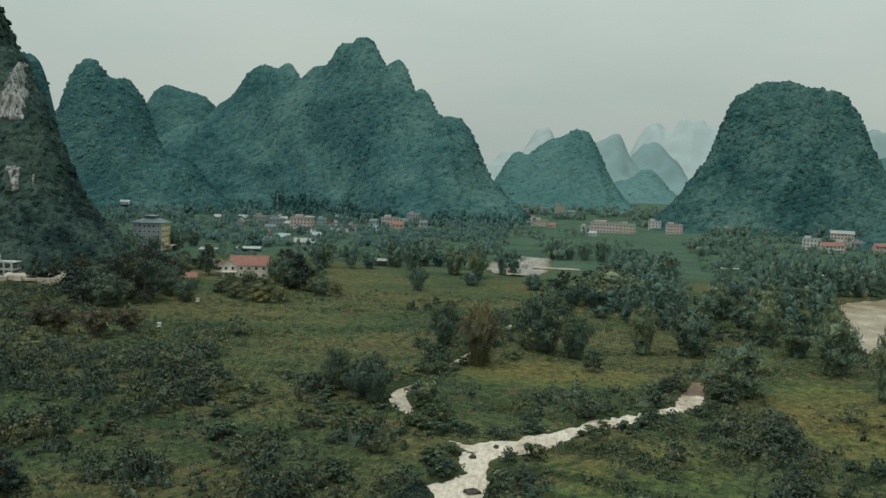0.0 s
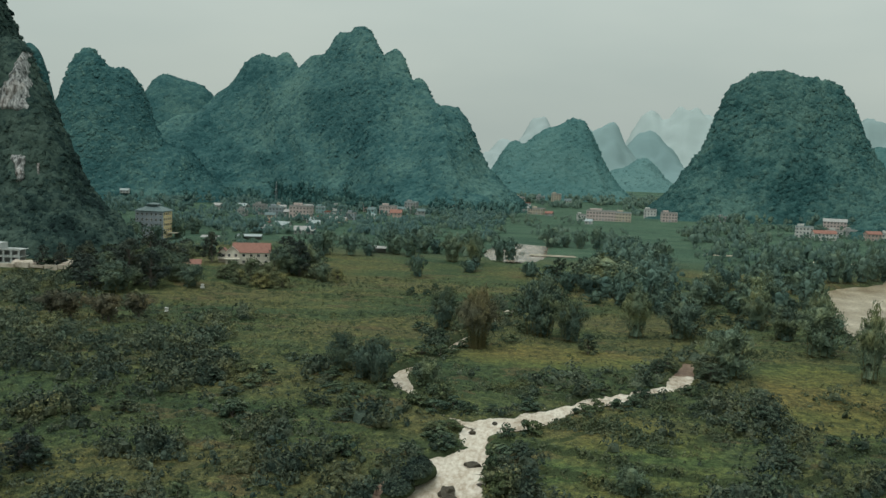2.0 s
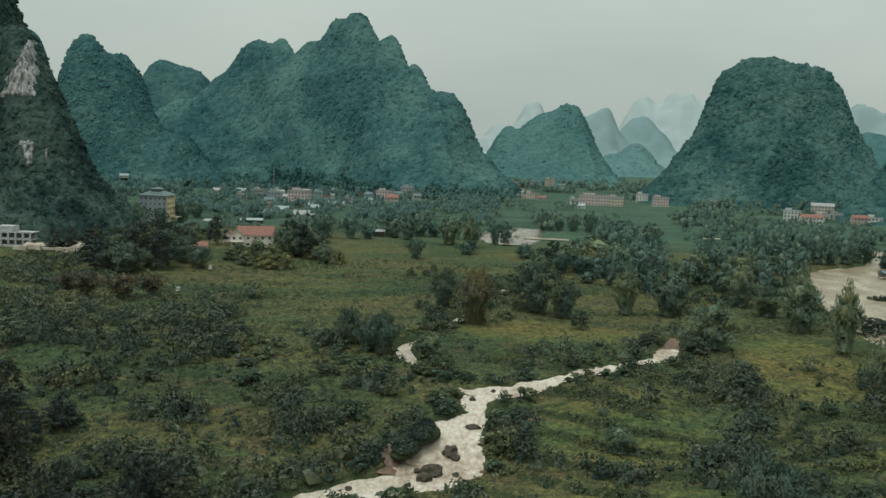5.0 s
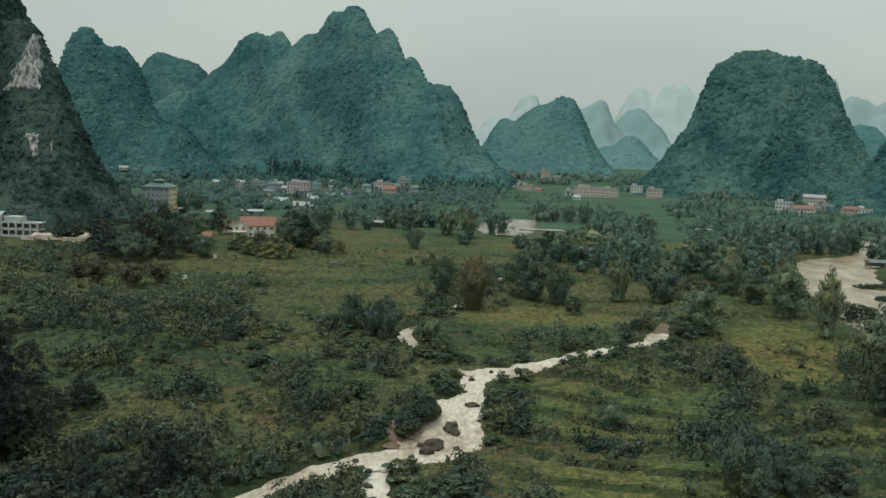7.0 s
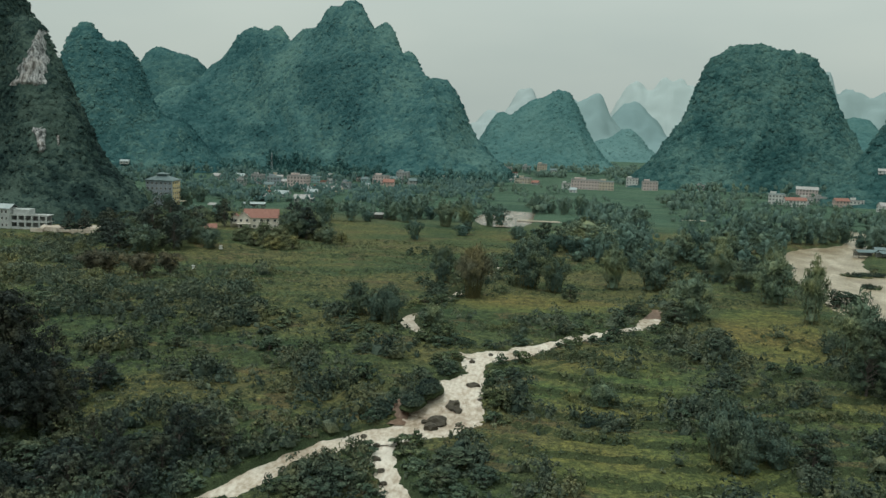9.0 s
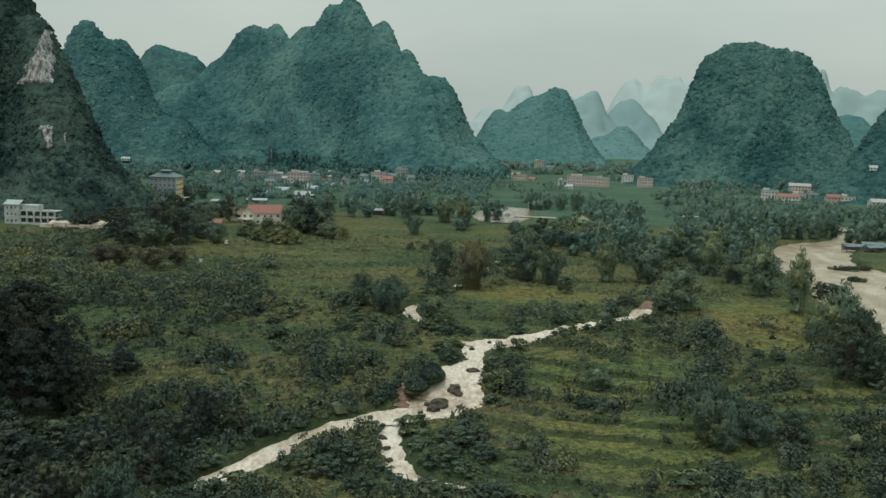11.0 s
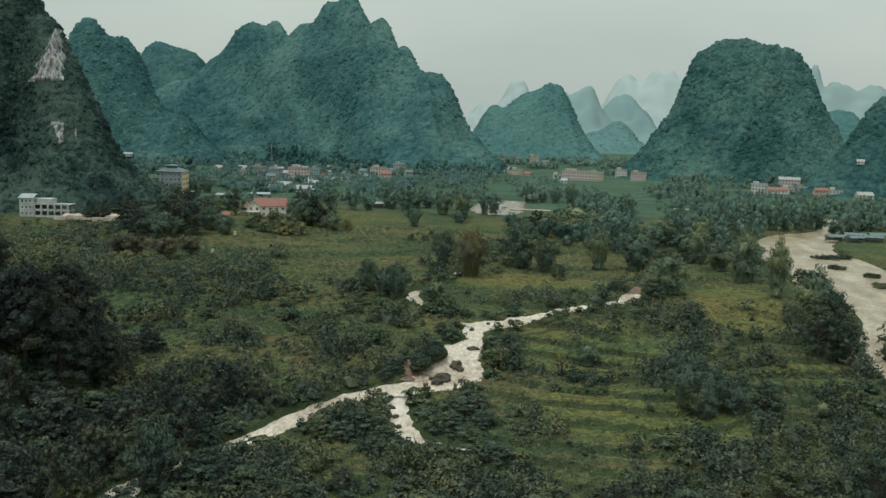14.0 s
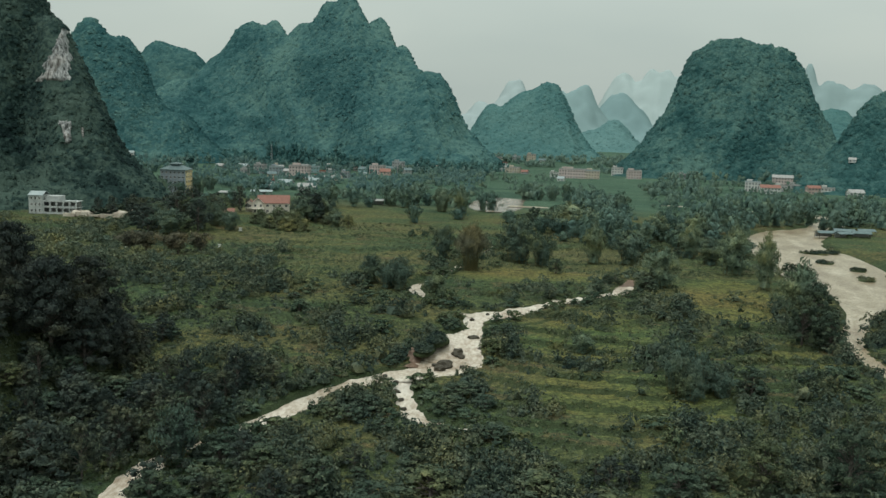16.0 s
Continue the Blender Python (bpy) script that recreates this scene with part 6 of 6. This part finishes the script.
for x, y, w, d, turn in ((178, 481, 11, 7, 8), (190, 485, 12, 7, -5), (186, 473, 9, 6, 20), (198, 477, 10, 6, -12), (204, 488, 10, 6, 4)):
    shed(x, y, w, d, 2.6, turn, "green", "low shed with a blue-grey metal roof by the river")
shed(-120, 561, 9, 6, 3.2, 5, "slab", "pale field shed in front of bamboo")
shed(-135, 455, 13, 6, 2.6, -8, "tin", "low pale-roofed shed beside the field")
shed(-218, 590, 16, 8, 2.6, 12, "tin", "low tin-roofed shed at the paddy's edge")
shed(-240, 575, 12, 7, 2.6, -6, "slab", "low shed with a pale roof beside the tall block")
house(-181, 409, 8, 6, 1, 20, "beige", "gable", "tile", "small house with an orange tiled roof hidden in trees", True, None, 3.2, "house", "")
# graves and a small shrine, white in the shrubs
for x, y, h in ((-192, 305, 1.5), (-172, 316, 1.1), (-152, 319, 1.7), (-160, 372, 1.4)):
    z = float(surface(np.array([x]), np.array([y]))[0])
    ob = piece("white_pillar", mesh_of("white_pillar", *join_bits([box_bits(0, 0, h / 2, 1.0, 0.8, h), box_bits(0, 0, h + 0.15, 1.5, 1.2, 0.3), box_bits(0, 0, 0.3, 1.7, 1.4, 0.6)]), WHITE_TRIM))
    ob.matrix_basis = pose(x, y, z - 0.1, 0, 0, 20)
    tagged(ob, "small white masonry pillar standing in the shrubs", "pillar", "white pillars")

# ---- rocks in the water ----
ROCKS = [(-18.5, 189.5, 1.5), (-22.5, 177, 2.0), (-21.3, 174.8, 1.3), (-26.5, 163.5, 1.6), (-20, 166.5, 0.9), (-25.2, 167, 2.2), (-30, 158.5, 0.8), (-15.8, 181, 0.9), (-28.5, 167.5, 0.8), (-20.5, 207, 0.9), (-36.5, 146, 1.0), (-34.5, 141, 0.8), (-40, 151, 0.9), (-33, 136, 0.7), (-15.5, 213, 0.8), (-42, 158, 0.7), (-38, 153, 0.8)]
for i, (x, y, s) in enumerate(ROCKS):
    r = np.random.default_rng(300 + i)
    v, f = blobs(np.zeros((1, 3)), np.array([1.0]), r, 0.30, 0.85, "stone")
    rock = piece("rock", mesh_of("rock", v, f, ROCK))
    gap, lev = near_water(np.array([x]), np.array([float(y)]))
    rock.matrix_basis = pose(x, y, float(lev[0]) + 0.05, 0, 0, 70 * i) @ Matrix.Diagonal((s * 1.15, s * 0.9, s * 0.85, 1))
    tagged(rock, "dark wet boulder in the foaming stream", "rock", "stream rocks")
ISLETS = [(-29.5, 180, 2.9, 7.0), (-32.5, 173, 2.6, 5.0), (150, 408, 8, 4), (159, 411, 6, 3.5), (146, 374, 4.5, 3), (155, 353, 4, 3), (150, 326, 4, 4), (168, 425, 6, 5)]
for i, (x, y, a, b) in enumerate(ISLETS):
    r = np.random.default_rng(330 + i)
    v, f = blobs(np.zeros((1, 3)), np.array([1.0]), r, 0.16, 1.0, "stone")
    isle = piece("islet", mesh_of("islet", v, f, GROUND, True))
    gap, lev = near_water(np.array([float(x)]), np.array([float(y)]))
    z = float(lev[0]) if i > 1 else -4.6 + 0.22 * (y - 171)
    isle.matrix_basis = pose(x, y, z - 0.3, 0, 0, -25) @ Matrix.Diagonal((a, b, 1.6 if i < 2 else 0.9, 1))
    tagged(isle, "small bushy islet in the water", "islet", "islets")
    n = 130 if i < 2 else 34
    ang, rad = r.uniform(0, 6.28, n), np.sqrt(r.random(n)) * 0.85
    ix, iy = x + a * rad * np.cos(ang), y + b * rad * np.sin(ang)
    sz = r.uniform(0.7, 1.6, n)
    c = np.stack([ix, iy, np.full(n, z + (1.0 if i < 2 else 0.5))], 1)
    k = np.repeat(np.arange(n), 22)
    d = r.normal(size=(len(k), 3))
    d[:, 2] = np.abs(d[:, 2])
    d /= np.linalg.norm(d, axis=1)[:, None]
    growth = join_bits([blobs(c, 0.6 * sz, r, 0.3, 0.8), cards(c[k] + d * sz[k, None] * 0.95, d + r.normal(0, 0.4, d.shape), 0.6 * sz[k] ** 0.5, 0.36 * sz[k] ** 0.5, r, 0.2)])
    tagged(piece("islet_growth", mesh_of("islet_growth", *growth, LEAF_SHRUB)), "low bushes growing on the islet", "undergrowth", kind="stuff")

# ---- a mast, a hut at the cliff's foot and a shrine on the slope ----
mast = tagged(new("mast"), "thin grey lattice mast standing among the village trees", "mast")
mast.matrix_basis = pose(-337, 1000, float(surface(np.array([-337.0]), np.array([1000.0]))[0]) - 0.2)
for sx in (-1, 1):
    for sy in (-1, 1):
        piece("leg", mesh_of("leg", *tube(np.array([[1.3 * sx, 1.3 * sy, 0], [0.25 * sx, 0.25 * sy, 28]]), np.array([0.16, 0.10]), 4), ROOFS["tin"]), mast)
for k in range(8):
    w = 1.3 - 1.05 * (k + 0.5) / 8
    bars = [tube(np.array([[-w, sy * w, 3.5 * k], [w, sy * w, 3.5 * k + 3.3]]), np.array([0.07, 0.07]), 3) for sy in (-1, 1)] + [tube(np.array([[sx * w, -w, 3.5 * k + 3.3], [sx * w, w, 3.5 * k]]), np.array([0.07, 0.07]), 3) for sx in (-1, 1)]
    piece("brace", mesh_of("brace", *join_bits(bars), ROOFS["tin"]), mast)
house(-507, 967, 10, 6, 1, 10, "white", "gable", "tin", "small white hut with a pale roof at the mountain's foot", base=8.2, name="hut", group="")
house(319.5, 876, 7, 6, 1, -20, "white", "gable", "slab", "small white shrine on the forested slope above the river", base=30.8, name="shrine", group="")
